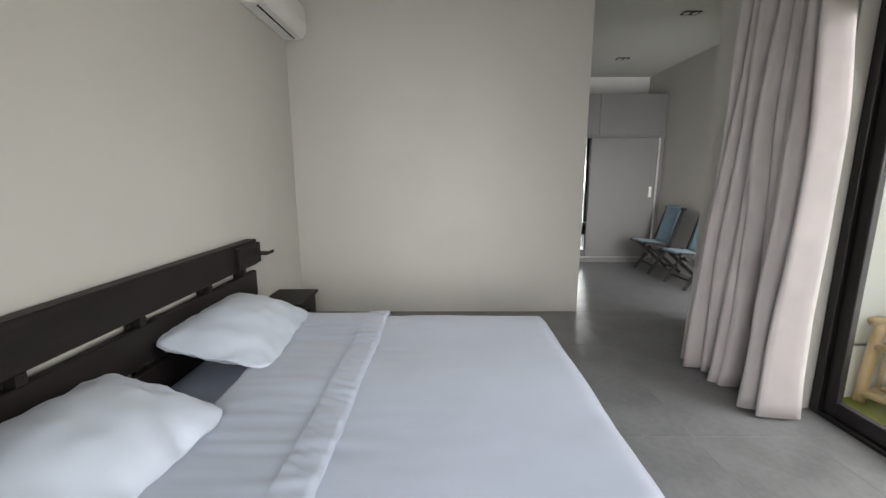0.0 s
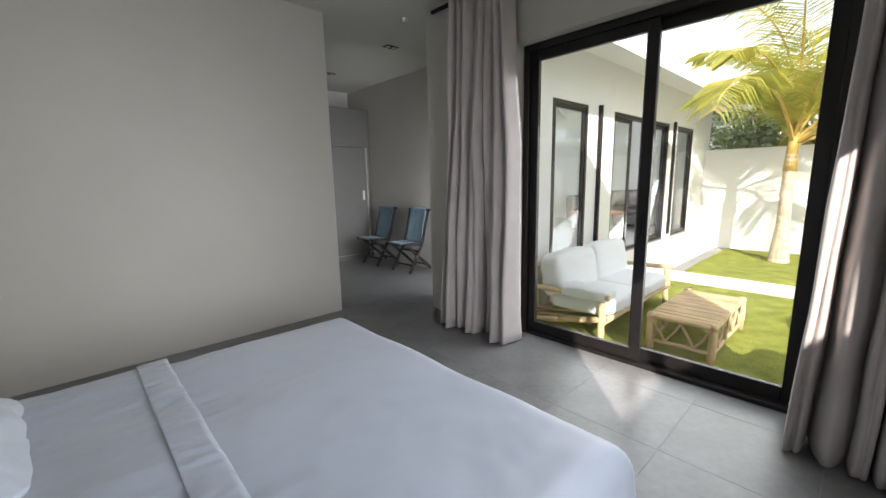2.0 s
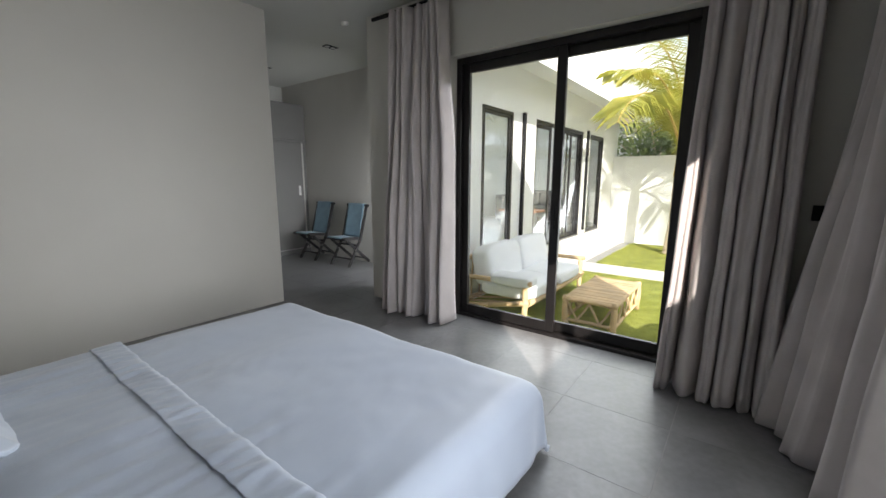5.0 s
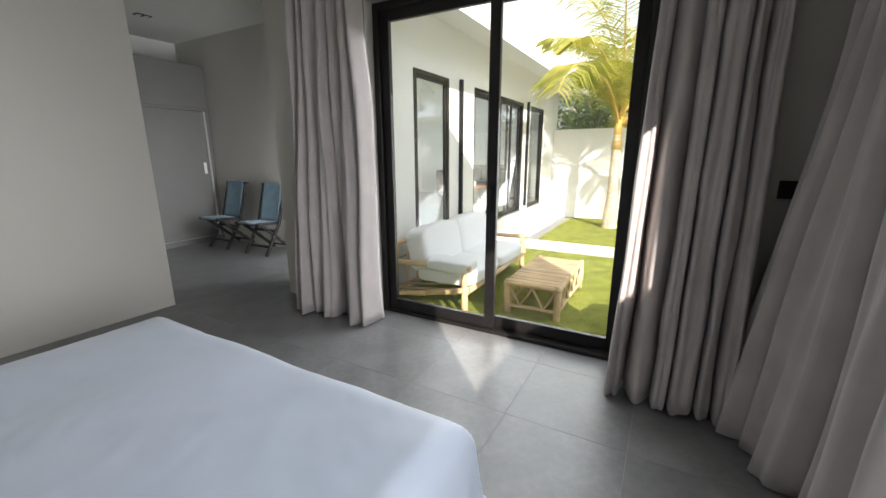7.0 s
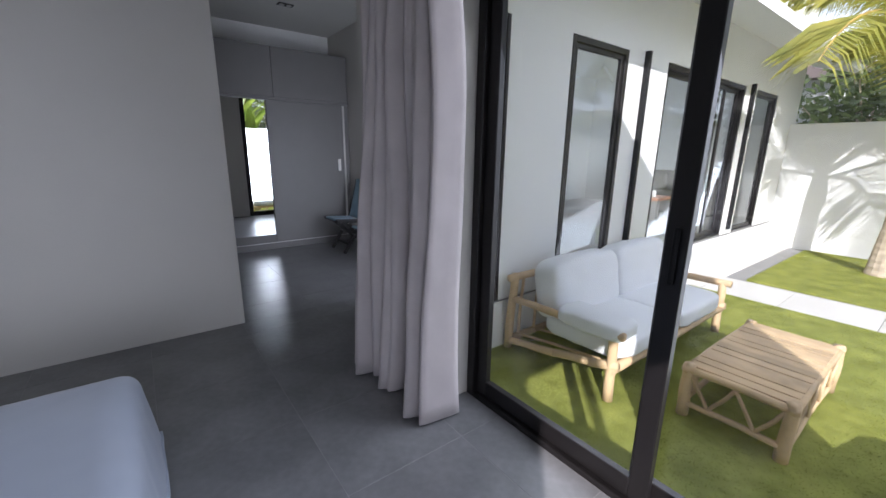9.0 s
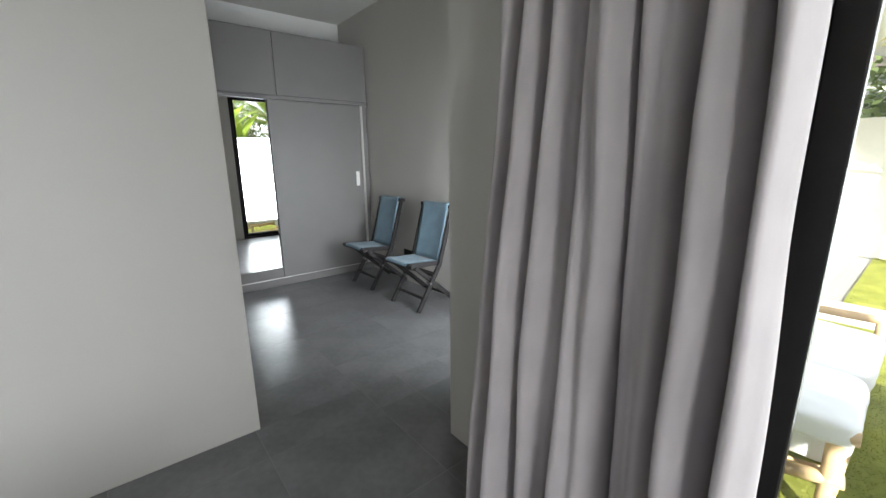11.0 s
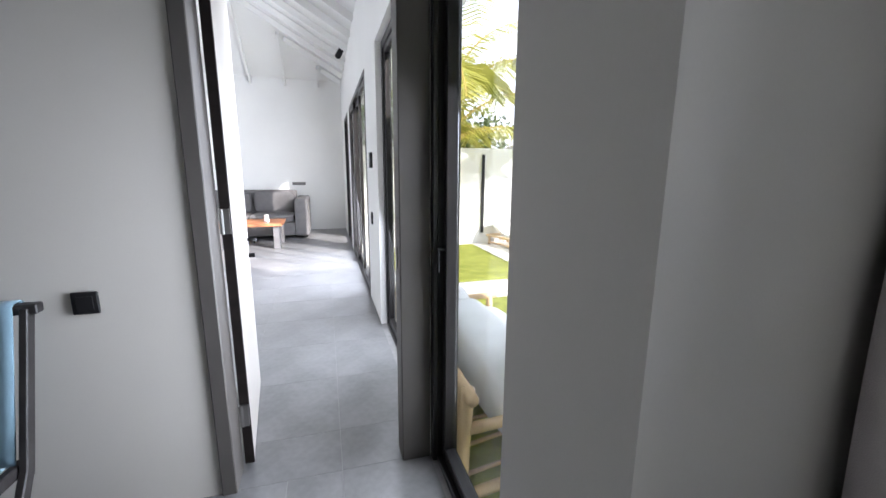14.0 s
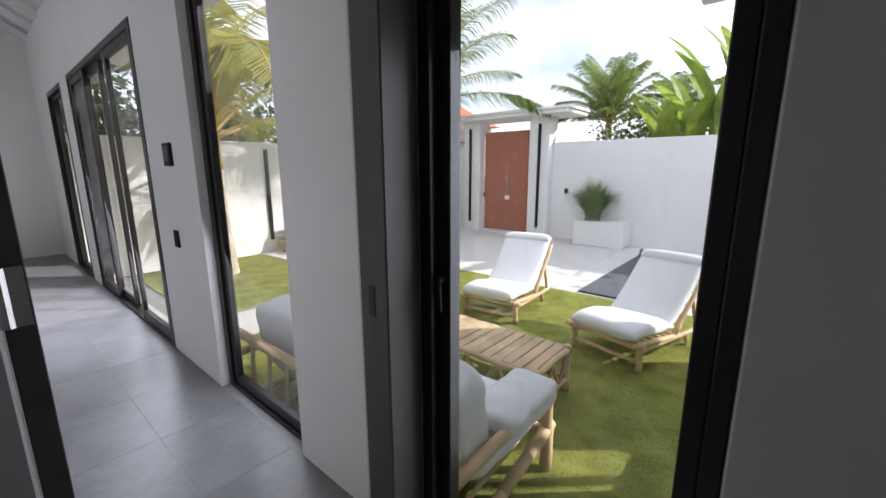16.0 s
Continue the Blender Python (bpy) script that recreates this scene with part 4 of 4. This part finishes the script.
def palm(label, x, y, trunk_h, crown_r, fronds, seed, lean=(0.0, 0.0), droop=1.0, r0=0.17, shaft=0.28, material=None):
    rnd = random.Random(seed)
    th = thing("palm_tree", label, "palm tree", group="palms")
    bm = bmesh.new()
    rings, sides, n = [], 14, int(trunk_h / 0.055)
    for i in range(n + 1):
        f = i / n
        c = Vector((x + lean[0] * f * f, y + lean[1] * f * f, G - 0.02 + (trunk_h + 0.02) * f))
        r = r0 * (1.25 - 0.45 * min(1, f * 3) if f < 0.34 else 0.8 - 0.12 * f) * (1 + (0.05 if i % 2 else 0.0))
        rings.append([bm.verts.new(c + Vector((math.cos(6.283 * k / sides), math.sin(6.283 * k / sides), 0)) * r * (1 + 0.04 * noise.noise(Vector((k, i * 0.4, seed))))) for k in range(sides)])
    for p, q in zip(rings, rings[1:]):
        for k in range(sides):
            bm.faces.new((p[k], p[(k + 1) % sides], q[(k + 1) % sides], q[k]))
    bm.faces.new(rings[-1])
    part("trunk", bm, M_TRUNK, th, "ringed pale brown trunk")
    top = Vector((x + lean[0], y + lean[1], G + trunk_h))
    leaves, stems = bmesh.new(), bmesh.new()
    for i in range(fronds):
        a = i * 2.39996 + rnd.uniform(-0.2, 0.2)
        lift = 1.52 - 1.25 * (i / fronds) ** 1.2 + rnd.uniform(-0.1, 0.1)
        L = crown_r * rnd.uniform(0.85, 1.15)
        out = Vector((math.cos(a), math.sin(a), 0))

        side = Vector((-math.sin(a), math.cos(a), 0))
        for attempt in range(9):
            pts = []
            p, ang = top.copy() + Vector((0, 0, shaft * (0.25 + 0.7 * (1 - i / fronds)))) + out * 0.04, lift
            for k in range(19):
                pts.append(p.copy())
                p = p + (out * math.cos(ang) + Vector((0, 0, math.sin(ang)))) * (L / 18)
                ang -= droop * (0.05 + 0.085 * k / 18)
            if not any(q.y > 2.4 and q.z < 3.6 + 0.6 * max(0, q.y - 2.75) and q.x < 13 for q in pts):
                break
            L, lift = L * 0.92, min(1.5, lift + 0.14)
        for k in range(18):
            r = 0.034 * (1 - k / 19) + 0.004
            rod(pts[k], pts[k + 1], r, r * 0.93, 4, bm=stems)
        for k in range(3, 19):
            d = (pts[min(k + 1, 18)] - pts[k - 1]).normalized()
            up = d.cross(side).normalized()
            for h in range(6):
                base = pts[k - 1].lerp(pts[k], h / 6)
                for s in (-1, 1):
                    ll = L * 0.25 * math.sin(math.pi * min(1, (k + h / 6 - 1.5) / 18.5)) ** 0.5 * rnd.uniform(0.85, 1.1) + 0.05
                    tip_dir = (side * s * 0.75 + d * 0.6 + up * 0.12 - Vector((0, 0, 0.25 * rnd.uniform(0.5, 1.5)))).normalized()
                    mid = base + tip_dir * ll * 0.5 + up * 0.02
                    tip = base + tip_dir * ll * 0.93 - Vector((0, 0, ll * 0.30))
                    w = d * 0.0095
                    v = [leaves.verts.new(q) for q in (base - w, base + w, mid + w * 1.1, tip, mid - w * 1.1)]
                    leaves.faces.new(v)
    part("crown_shaft", rod(top - Vector((0, 0, 0.35)), top + Vector((0, 0, shaft)), r0 * 0.84, r0 * 0.45, 12), M_FRONDSTEM, th, "orange leaf sheath", smooth=True)
    part("crown", leaves, material or M_FROND, th, "feathery green fronds" if material else "feathery yellow-green fronds")
    part("frond_stems", stems, M_FRONDSTEM, th, "yellow-orange frond stems")
    return th


palm("coconut palm with orange stems beside the garden wall", 10.9, 1.63, 2.28, 3.6, 25, 3, (0.05, 0.0), 1.12, 0.15, 0.55)
palm("slender coconut palm near the entrance gate", 11.8, -4.25, 3.4, 3.6, 28, 7, (0.1, -0.15), 0.58, 0.16, 0.6, M_FRONDGREEN)
palm("bushy palm behind the garden wall", 8.2, -10.5, 3.45, 2.1, 30, 11, (0.0, 0.0), 0.5, material=M_FRONDGREEN)
palm("tall palm far behind the garden wall", 6.5, -14.0, 3.7, 2.0, 20, 13, (0.2, 0.0), 0.8, material=M_FRONDGREEN)


def banana(x, y, h, seed):
    rnd = random.Random(seed)
    th = thing("banana_plant", "banana plant with broad upright leaves behind the wall", "banana plant", group="banana plants")
    part("stem", rod((x, y, G - 0.06), (x, y, G + h * 0.62), 0.13, 0.07, 10), M_BANANA, th)
    for i in range(8):
        a = i * 2.4 + rnd.uniform(-0.3, 0.3)
        out, side = Vector((math.cos(a), math.sin(a), 0)), Vector((-math.sin(a), math.cos(a), 0))
        bm = bmesh.new()
        prev, ang = None, rnd.uniform(1.2, 1.55)
        p = Vector((x, y, G + h * rnd.uniform(0.5, 0.62)))
        L = h * rnd.uniform(0.45, 0.6)
        for k in range(15):
            f = k / 14
            w = 0.24 * math.sin(math.pi * min(1, f * 0.92 + 0.06)) ** 0.7 * (1 - 0.12 * (k % 3 == 0)) if f > 0.14 else 0.03
            up = Vector((0, 0, 0.10)) + out * -0.05
            cur = [bm.verts.new(p - side * w + up * (w * 2)), bm.verts.new(p), bm.verts.new(p + side * w + up * (w * 2))]
            if prev:
                bm.faces.new((prev[0], prev[1], cur[1], cur[0]))
                bm.faces.new((prev[1], prev[2], cur[2], cur[1]))
            prev = cur
            p = p + (out * math.cos(ang) + Vector((0, 0, math.sin(ang)))) * L / 14
            ang -= rnd.uniform(0.02, 0.09)
        part("leaf", bm, M_BANANA, th)


for i, (x, y, h) in enumerate(((4.55, -7.5, 4.7), (4.05, -7.3, 5.2), (5.2, -7.9, 4.1), (3.3, -7.5, 5.0), (5.9, -8.3, 3.7), (2.4, -7.6, 5.0))):
    banana(x, y, h, 20 + i)


def shrub(label, x, y, r, h, count, seed, material, leaf_len=0.12, category="shrub"):
    """Branching shrub or tree with many single leaves and gaps."""
    rnd = random.Random(seed)
    th = thing("tree" if category == "tree" else "shrub", label, category)
    wood, leaves = bmesh.new(), bmesh.new()
    base = Vector((x, y, G - 0.06))
    tips = []
    for i in range(16):
        a, e = rnd.uniform(0, 6.283), rnd.uniform(0.35, 1.4)
        mid = base + Vector((0, 0, h * 0.4)) + Vector((math.cos(a) * 0.2 * r, math.sin(a) * 0.2 * r, 0))
        tip = base + Vector((math.cos(a) * math.cos(e) * r, math.sin(a) * math.cos(e) * r, h * 0.45 + math.sin(e) * h * 0.55))
        rod(base, mid, 0.07, 0.04, 6, bm=wood)
        rod(mid, tip, 0.04, 0.012, 6, bm=wood, wobble=0.06)
        tips += [(mid, tip)] * 3
    for _ in range(count):
        m, t = rnd.choice(tips)
        c = m.lerp(t, rnd.uniform(0.35, 1.1)) + Vector((rnd.gauss(0, 0.16 * r), rnd.gauss(0, 0.16 * r), rnd.gauss(0, 0.13 * r)))
        d = Vector((rnd.uniform(-1, 1), rnd.uniform(-1, 1), rnd.uniform(-0.6, 0.8))).normalized()
        s = d.orthogonal().normalized() * leaf_len * 0.28
        L = d * leaf_len * rnd.uniform(0.7, 1.3)
        leaves.faces.new([leaves.verts.new(q) for q in (c, c + L * 0.5 + s, c + L, c + L * 0.5 - s)])
    part("trunk", wood, M_TRUNK, th)
    part("crown", leaves, material, th)


shrub("spreading leafy tree behind the east garden wall", 15.4, 2.4, 2.2, 4.2, 2600, 31, M_LEAF, 0.22, "tree")
shrub("leafy tree behind the east garden wall", 14.6, -0.6, 2.0, 3.6, 2200, 32, M_LEAF, 0.2, "tree")
shrub("leafy shrub behind the gate wall", 7.0, -8.7, 1.5, 3.5, 1500, 33, M_LEAF, 0.16)
shrub("leafy shrub behind the banana plants", 4.6, -9.5, 2.0, 4.0, 1800, 34, M_LEAF, 0.18)
shrub("leafy bush beside the south garden wall", 1.6, -7.8, 1.6, 3.8, 1500, 35, M_LEAF, 0.18)

# neighbours' roofs
def house(label, x0, x1, y0, y1, eaves, ridge, material):
    th = thing("house", label, "house")
    part("wall", box(x0 + 0.5, x1 - 0.5, y0 + 0.5, y1 - 0.5, G - 0.06, eaves), M_RENDER, th)
    bm = bmesh.new()
    ym = (y0 + y1) / 2
    inset = (y1 - y0) / 2 * 0.9
    v = [bm.verts.new(q) for q in ((x0, y0, eaves), (x1, y0, eaves), (x1, y1, eaves), (x0, y1, eaves), (x0 + inset, ym, ridge), (x1 - inset, ym, ridge))]
    for f in ((0, 1, 5, 4), (1, 2, 5), (2, 3, 4, 5), (3, 0, 4), (3, 2, 1, 0)):
        bm.faces.new([v[i] for i in f])
    rf = part("roof", bm, material, th)
    part("ridge_cap", rod((x0 + inset, ym, ridge), (x1 - inset, ym, ridge), 0.12), material, rf)
    part("finial", rod((x0 + inset, ym, ridge), (x0 + inset, ym, ridge + 0.5), 0.12, 0.03), material, rf)
    for i in range(4):
        xa = x0 + 1.2 + i * (x1 - x0 - 2.4) / 4
        part("window", box(xa, xa + 0.9, y1 - 0.51, y1 - 0.47, eaves - 1.5, eaves - 0.4), M_PLASTIC, th)


house("neighbouring house with a dark hipped tile roof", 14.5, 24, -14.5, -5.5, 2.6, 4.6, M_ROOF)
house("distant house with an orange tile roof", 20, 27, -22, -15, 4.4, 6.6, M_REDROOF)
house("neighbouring house with a dark tile roof behind the east wall", 16, 26, 2.5, 12, 3.4, 6.0, M_ROOF)
th = thing("utility_pole", "tall thin utility pole beyond the garden wall", "pole")
part("pole", rod((13.2, -8.2, G - 0.06), (13.2, -8.2, 6.4), 0.06, 0.045), M_SOFAGREY, th)
part("crossbar", box(12.9, 13.5, -8.23, -8.17, 6.0, 6.06), M_SOFAGREY, th)


# ---- garden furniture ----
def stick(name, a, b, r, th, r1=None):
    return part(name, rod(a, b, r, r1 or r * 0.92, 9, wobble=0.006), M_TEAK, th, smooth=True)


th = thing("coffee_table", "low slatted teak garden table with lattice sides on turf", "garden table")
TX0, TX1, TY0, TY1, TZ = 4.36, 5.74, 1.33, 2.0, -0.1
for x in (TX0 + 0.04, TX1 - 0.04):
    for y in (TY0 + 0.04, TY1 - 0.04):
        stick("leg", (x, y, G), (x, y, TZ + 0.01), 0.042, th)
for y in (TY0 + 0.03, TY1 - 0.03):
    stick("side_rail", (TX0, y, TZ - 0.03), (TX1, y, TZ - 0.03), 0.028, th)
    stick("lower_rail", (TX0 + 0.05, y, G + 0.10), (TX1 - 0.05, y, G + 0.10), 0.022, th)
    for i in range(8):
        xa = TX0 + 0.06 + i * (TX1 - TX0 - 0.12) / 8
        xb = xa + (TX1 - TX0 - 0.12) / 8
        z0, z1 = (G + 0.11, TZ - 0.05) if i % 2 else (TZ - 0.05, G + 0.11)
        stick("lattice_bar", (xa, y, z0), (xb, y, z1), 0.014, th)
for x in (TX0 + 0.03, TX1 - 0.03):
    stick("end_rail", (x, TY0, TZ - 0.03), (x, TY1, TZ - 0.03), 0.028, th)
    stick("lower_rail", (x, TY0 + 0.05, G + 0.10), (x, TY1 - 0.05, G + 0.10), 0.022, th)
    for i in range(4):
        ya = TY0 + 0.06 + i * (TY1 - TY0 - 0.12) / 4
        yb = ya + (TY1 - TY0 - 0.12) / 4
        z0, z1 = (G + 0.11, TZ - 0.05) if i % 2 else (TZ - 0.05, G + 0.11)
        stick("lattice_bar", (x, ya, z0), (x, yb, z1), 0.014, th)
for i in range(13):
    xa = TX0 + 0.05 + i * (TX1 - TX0 - 0.1) / 13
    part("slat", box(xa + 0.004, xa + (TX1 - TX0 - 0.1) / 13 - 0.004, TY0 + 0.03, TY1 - 0.03, TZ - 0.024, TZ + 0.003 * (i % 3), 0.004), M_TEAK, th)

th = thing("garden_sofa", "teak garden sofa with thick white cushions along the house front", "garden sofa")
SX0, SX1, SY0, SY1 = 4.09, 6.22, 2.38, 3.44
for x in (SX0, SX1):
    stick("front_leg", (x, SY0, G), (x, SY0 + 0.01, 0.06), 0.040, th)
    stick("rear_leg", (x, SY1 + 0.02, G), (x, SY1 - 0.03, 0.27), 0.042, th)
    stick("armrest", (x, SY0 - 0.07, 0.06), (x, SY1 - 0.02, 0.02), 0.036, th)
    stick("side_rail", (x, SY0 - 0.05, -0.19), (x, SY0 + 0.55, -0.33), 0.038, th)
    stick("side_rail", (x, SY0 + 0.53, -0.325), (x, SY1, -0.42), 0.036, th)
stick("front_rail", (SX0 - 0.03, SY0, -0.24), (SX1 + 0.03, SY0, -0.24), 0.040, th)
stick("back_rail", (SX0 - 0.08, SY1 - 0.03, 0.24), (SX1 + 0.08, SY1 - 0.03, 0.24), 0.036, th)
stick("back_rail", (SX0 - 0.03, SY1, -0.40), (SX1 + 0.03, SY1, -0.40), 0.036, th)
for i in range(9):
    x = SX0 + 0.12 + i * (SX1 - SX0 - 0.24) / 8
    stick("back_bar", (x, SY1, -0.40), (x, SY1 - 0.03, 0.24), 0.016, th)
    stick("seat_slat", (x, SY0, -0.235), (x, SY1, -0.385), 0.015, th)
for i in range(2):
    xa = SX0 + 0.05 + i * (SX1 - SX0 - 0.10) / 2
    xb = xa + (SX1 - SX0 - 0.10) / 2 - 0.006
    part("seat_cushion", cushion(xa, xb, SY0 - 0.05, SY1 - 0.30, -0.21, -0.02, 0.022, 14, 0.008), M_CUSHION, th, "white seat cushion", smooth=True)
    bm = cushion(xa, xb, -0.16, 0.16, 0, 0.55, 0.015, 14, 0.012)
    bmesh.ops.transform(bm, matrix=pose(0, SY1 - 0.40, -0.10, -11, 0, 0), verts=bm.verts)
    part("back_cushion", bm, M_CUSHION, th, "white back cushion", smooth=True)
bm = cushion(SX0 - 0.06, SX0 + 0.26, SY0 - 0.06, SY0 + 0.52, 0.0, 0.13, 0.015, 12, 0.014)
part("arm_cushion", bm, M_CUSHION, th, "white bolster over the armrest", smooth=True)


def lounge_chair():
    th = thing("lounge_chair", "low teak garden lounge chair with white padded cushion", "lounge chair", group="lounge chairs")
    w = 0.36
    for s in (-w, w):
        stick("front_leg", (s, 0.36, 0), (s, 0.38, 0.28), 0.032, th)
        stick("seat_rail", (s, 0.46, 0.28), (s, -0.44, 0.17), 0.030, th)
        stick("ground_rail", (s, 0.40, 0.20), (s, -0.95, 0.13), 0.026, th)
        stick("rear_leg", (s, -0.62, 0.15), (s, -0.66, 0.0), 0.026, th)
        stick("back_post", (s, -0.30, 0.15), (s, -1.0, 0.80), 0.026, th)
        stick("brace", (s, -0.86, 0.14), (s, -0.72, 0.53), 0.020, th)
    stick("front_rail", (-w - 0.07, 0.42, 0.275), (w + 0.07, 0.42, 0.275), 0.032, th)
    stick("front_rail", (-w, 0.37, 0.10), (w, 0.37, 0.10), 0.022, th)
    stick("cross_rail", (-w, -0.38, 0.17), (w, -0.38, 0.17), 0.026, th)
    stick("cross_rail", (-w, -0.97, 0.77), (w, -0.97, 0.77), 0.024, th)
    for i in range(5):
        f = (i + 0.5) / 5
        stick("back_slat", (-w, -0.34 - 0.6 * f, 0.185 + 0.56 * f), (w, -0.34 - 0.6 * f, 0.185 + 0.56 * f), 0.014, th)
        stick("seat_slat", (-w, 0.36 - 0.68 * f, 0.265 - 0.08 * f), (w, 0.36 - 0.68 * f, 0.265 - 0.08 * f), 0.014, th)

    def pad(name, line, label):
        """A stuffed pad swept along its side outline of (y, z, half thickness)."""
        bm, rows = bmesh.new(), []
        for i, (y, z, h) in enumerate(line):
            y0, z0, _ = line[max(0, i - 1)]
            y1, z1, _ = line[min(len(line) - 1, i + 1)]
            t = Vector((0, y1 - y0, z1 - z0)).normalized()
            nrm = Vector((0, -t.z, t.y))
            if nrm.z < 0:
                nrm = -nrm
            ring = []
            for k in range(24):
                a = 2 * math.pi * k / 24
                cx = math.copysign(abs(math.cos(a)) ** 0.45, math.cos(a))
                cz = math.copysign(abs(math.sin(a)) ** 0.7, math.sin(a))
                p = Vector((cx * (w - 0.01), y, z)) + nrm * (cz * h)
                p += nrm * 0.010 * noise.noise(p * 6) + Vector((0.008 * noise.noise(p * 7), 0, 0))
                ring.append(bm.verts.new(p))
            rows.append(ring)
        for p, q in zip(rows, rows[1:]):
            for k in range(24):
                bm.faces.new((p[k], p[(k + 1) % 24], q[(k + 1) % 24], q[k]))
        bm.faces.new(rows[0][::-1])
        bm.faces.new(rows[-1])
        bmesh.ops.recalc_face_normals(bm, faces=bm.faces)
        part(name, bm, M_CUSHION, th, label, smooth=True)
    pad("seat_cushion", [(0.48, 0.36, 0.02), (0.465, 0.362, 0.055), (0.42, 0.366, 0.075), (0.30, 0.366, 0.085), (0.12, 0.350, 0.085), (-0.08, 0.322, 0.075), (-0.24, 0.298, 0.06), (-0.34, 0.285, 0.035)], "white seat cushion")
    pad("back_cushion", [(-0.22, 0.275, 0.03), (-0.28, 0.295, 0.05), (-0.40, 0.37, 0.055), (-0.55, 0.50, 0.05), (-0.72, 0.66, 0.05), (-0.86, 0.79, 0.045), (-0.95, 0.865, 0.04)], "long white back cushion")
    pad("head_roll", [(-0.885, 0.865, 0.02), (-0.90, 0.875, 0.05), (-0.95, 0.895, 0.065), (-1.01, 0.885, 0.055), (-1.04, 0.85, 0.03)], "white head roll")
    return th


lc = lounge_chair()
lc.matrix_world = pose(5.92, 0.02, G, 0, 0, 8)
copy_thing(lc, pose(4.25, 0.20, G, 0, 0, -13))


def sun_lounger():
    th = thing("sun_lounger", "low teak sun lounger with a white mattress on the paving", "sun lounger", group="sun loungers")
    for y in (-0.32, 0.32):
        stick("side_rail", (-0.95, y, 0.24), (0.95, y, 0.24), 0.035, th)
        for x in (-0.85, 0.0, 0.85):
            stick("leg", (x, y, 0), (x, y, 0.24), 0.035, th)
        stick("lower_rail", (-0.85, y, 0.06), (0.85, y, 0.06), 0.026, th)
    for x in (-0.93, 0.93):
        stick("end_rail", (x, -0.34, 0.24), (x, 0.34, 0.24), 0.035, th)
    part("mattress", cushion(-0.35, 0.94, -0.3, 0.3, 0.26, 0.36, 0.01, 10, 0.006), M_CUSHION, th, "white mattress", smooth=True)
    bm = cushion(-0.62, 0.0, -0.3, 0.3, 0, 0.10, 0.01, 8, 0.006)
    bmesh.ops.transform(bm, matrix=pose(-0.33, 0, 0.27, 0, 28, 0), verts=bm.verts)
    part("head_cushion", bm, M_CUSHION, th, "raised white headrest", smooth=True)
    return th


sl = sun_lounger()
sl.matrix_world = pose(10.9, -2.2, G - 0.0, 0, 0, 200)
copy_thing(sl, pose(11.3, -0.6, G, 0, 0, 195))

th = thing("rolled_mat", "dark grey outdoor mat partly rolled up on the paving", "mat")
part("sheet", box(4.30, 5.42, -4.8, -1.46, G, G + 0.035, 0.008), M_MAT, th)
part("fold_ridge", rod((4.72, -1.75, G + 0.05), (5.18, -4.6, G + 0.06), 0.035, 0.05, 14, wobble=0.02), M_MAT, th, "loose fold along the mat")
part("roll", rod((4.55, -4.78, G + 0.12), (5.36, -4.70, G + 0.12), 0.09, 0.085, 16), M_MAT, th, "rolled end")

# ---- floor tiles, paving slabs ----
S = 0.605


def tile_mesh(name, w, d, h, material, bevel):
    bm = box(-w / 2, w / 2, -d / 2, d / 2, -h, 0)
    top = [e for e in bm.edges if all(v.co.z > -1e-6 for v in e.verts)]
    bmesh.ops.bevel(bm, geom=top, offset=bevel, segments=1, affect="EDGES")
    return to_mesh(name, bm, material)


def lay(parent, name, material, x0, x1, y0, y1, sx, sy, ox, oy, z, joint, h, bevel, inside):
    made = {}
    i0, i1 = math.floor((x0 - ox) / sx), math.ceil((x1 - ox) / sx)
    j0, j1 = math.floor((y0 - oy) / sy), math.ceil((y1 - oy) / sy)
    for i in range(i0, i1):
        for j in range(j0, j1):
            a, b = max(x0, ox + i * sx), min(x1, ox + (i + 1) * sx)
            c, e = max(y0, oy + j * sy), min(y1, oy + (j + 1) * sy)
            w, dd = b - a - joint, e - c - joint
            if w < 0.03 or dd < 0.03 or not inside((a + b) / 2, (c + e) / 2):
                continue
            key = (round(w, 3), round(dd, 3))
            if key not in made:
                made[key] = tile_mesh(name, w, dd, h, material, bevel)
            ob = new(name, made[key])
            ob.parent = parent
            ob.location = ((a + b) / 2, (c + e) / 2, z)


lay(slab, "tile", M_TILE, XW, 2.758, YS, YP, S, S, 3.10, 4.69, 0.0, 0.0022, 0.011, 0.0006, lambda x, y: True)
lay(slab, "tile", M_TILE, 0.5, XD, YP, 6.86, S, S, 3.10, 4.69, 0.0, 0.0022, 0.011, 0.0006, lambda x, y: True)
lay(slab, "tile", M_TILE, 2.758, XD, YF, YP, S, S, 3.10, 4.69, 0.0, 0.0022, 0.011, 0.0006, lambda x, y: True)
lay(slab, "tile", M_TILE, XD, XFAR, YF, YBACK, S, S, 3.10, 4.69, 0.0, 0.0022, 0.011, 0.0006, lambda x, y: True)
lay(pav, "paving_slab", M_PAVE, 2.92, 12.3, -6.0, YFO, 0.9, 0.9, 7.72, -1.40, G, 0.006, 0.03, 0.004,
    lambda x, y: y < -1.39 and not (x > 10.9 and -5.7 < y < -3.2) or 7.7 < x < 8.77 or (x > 8.6 and (y > 2.8 or y < 0.35)))
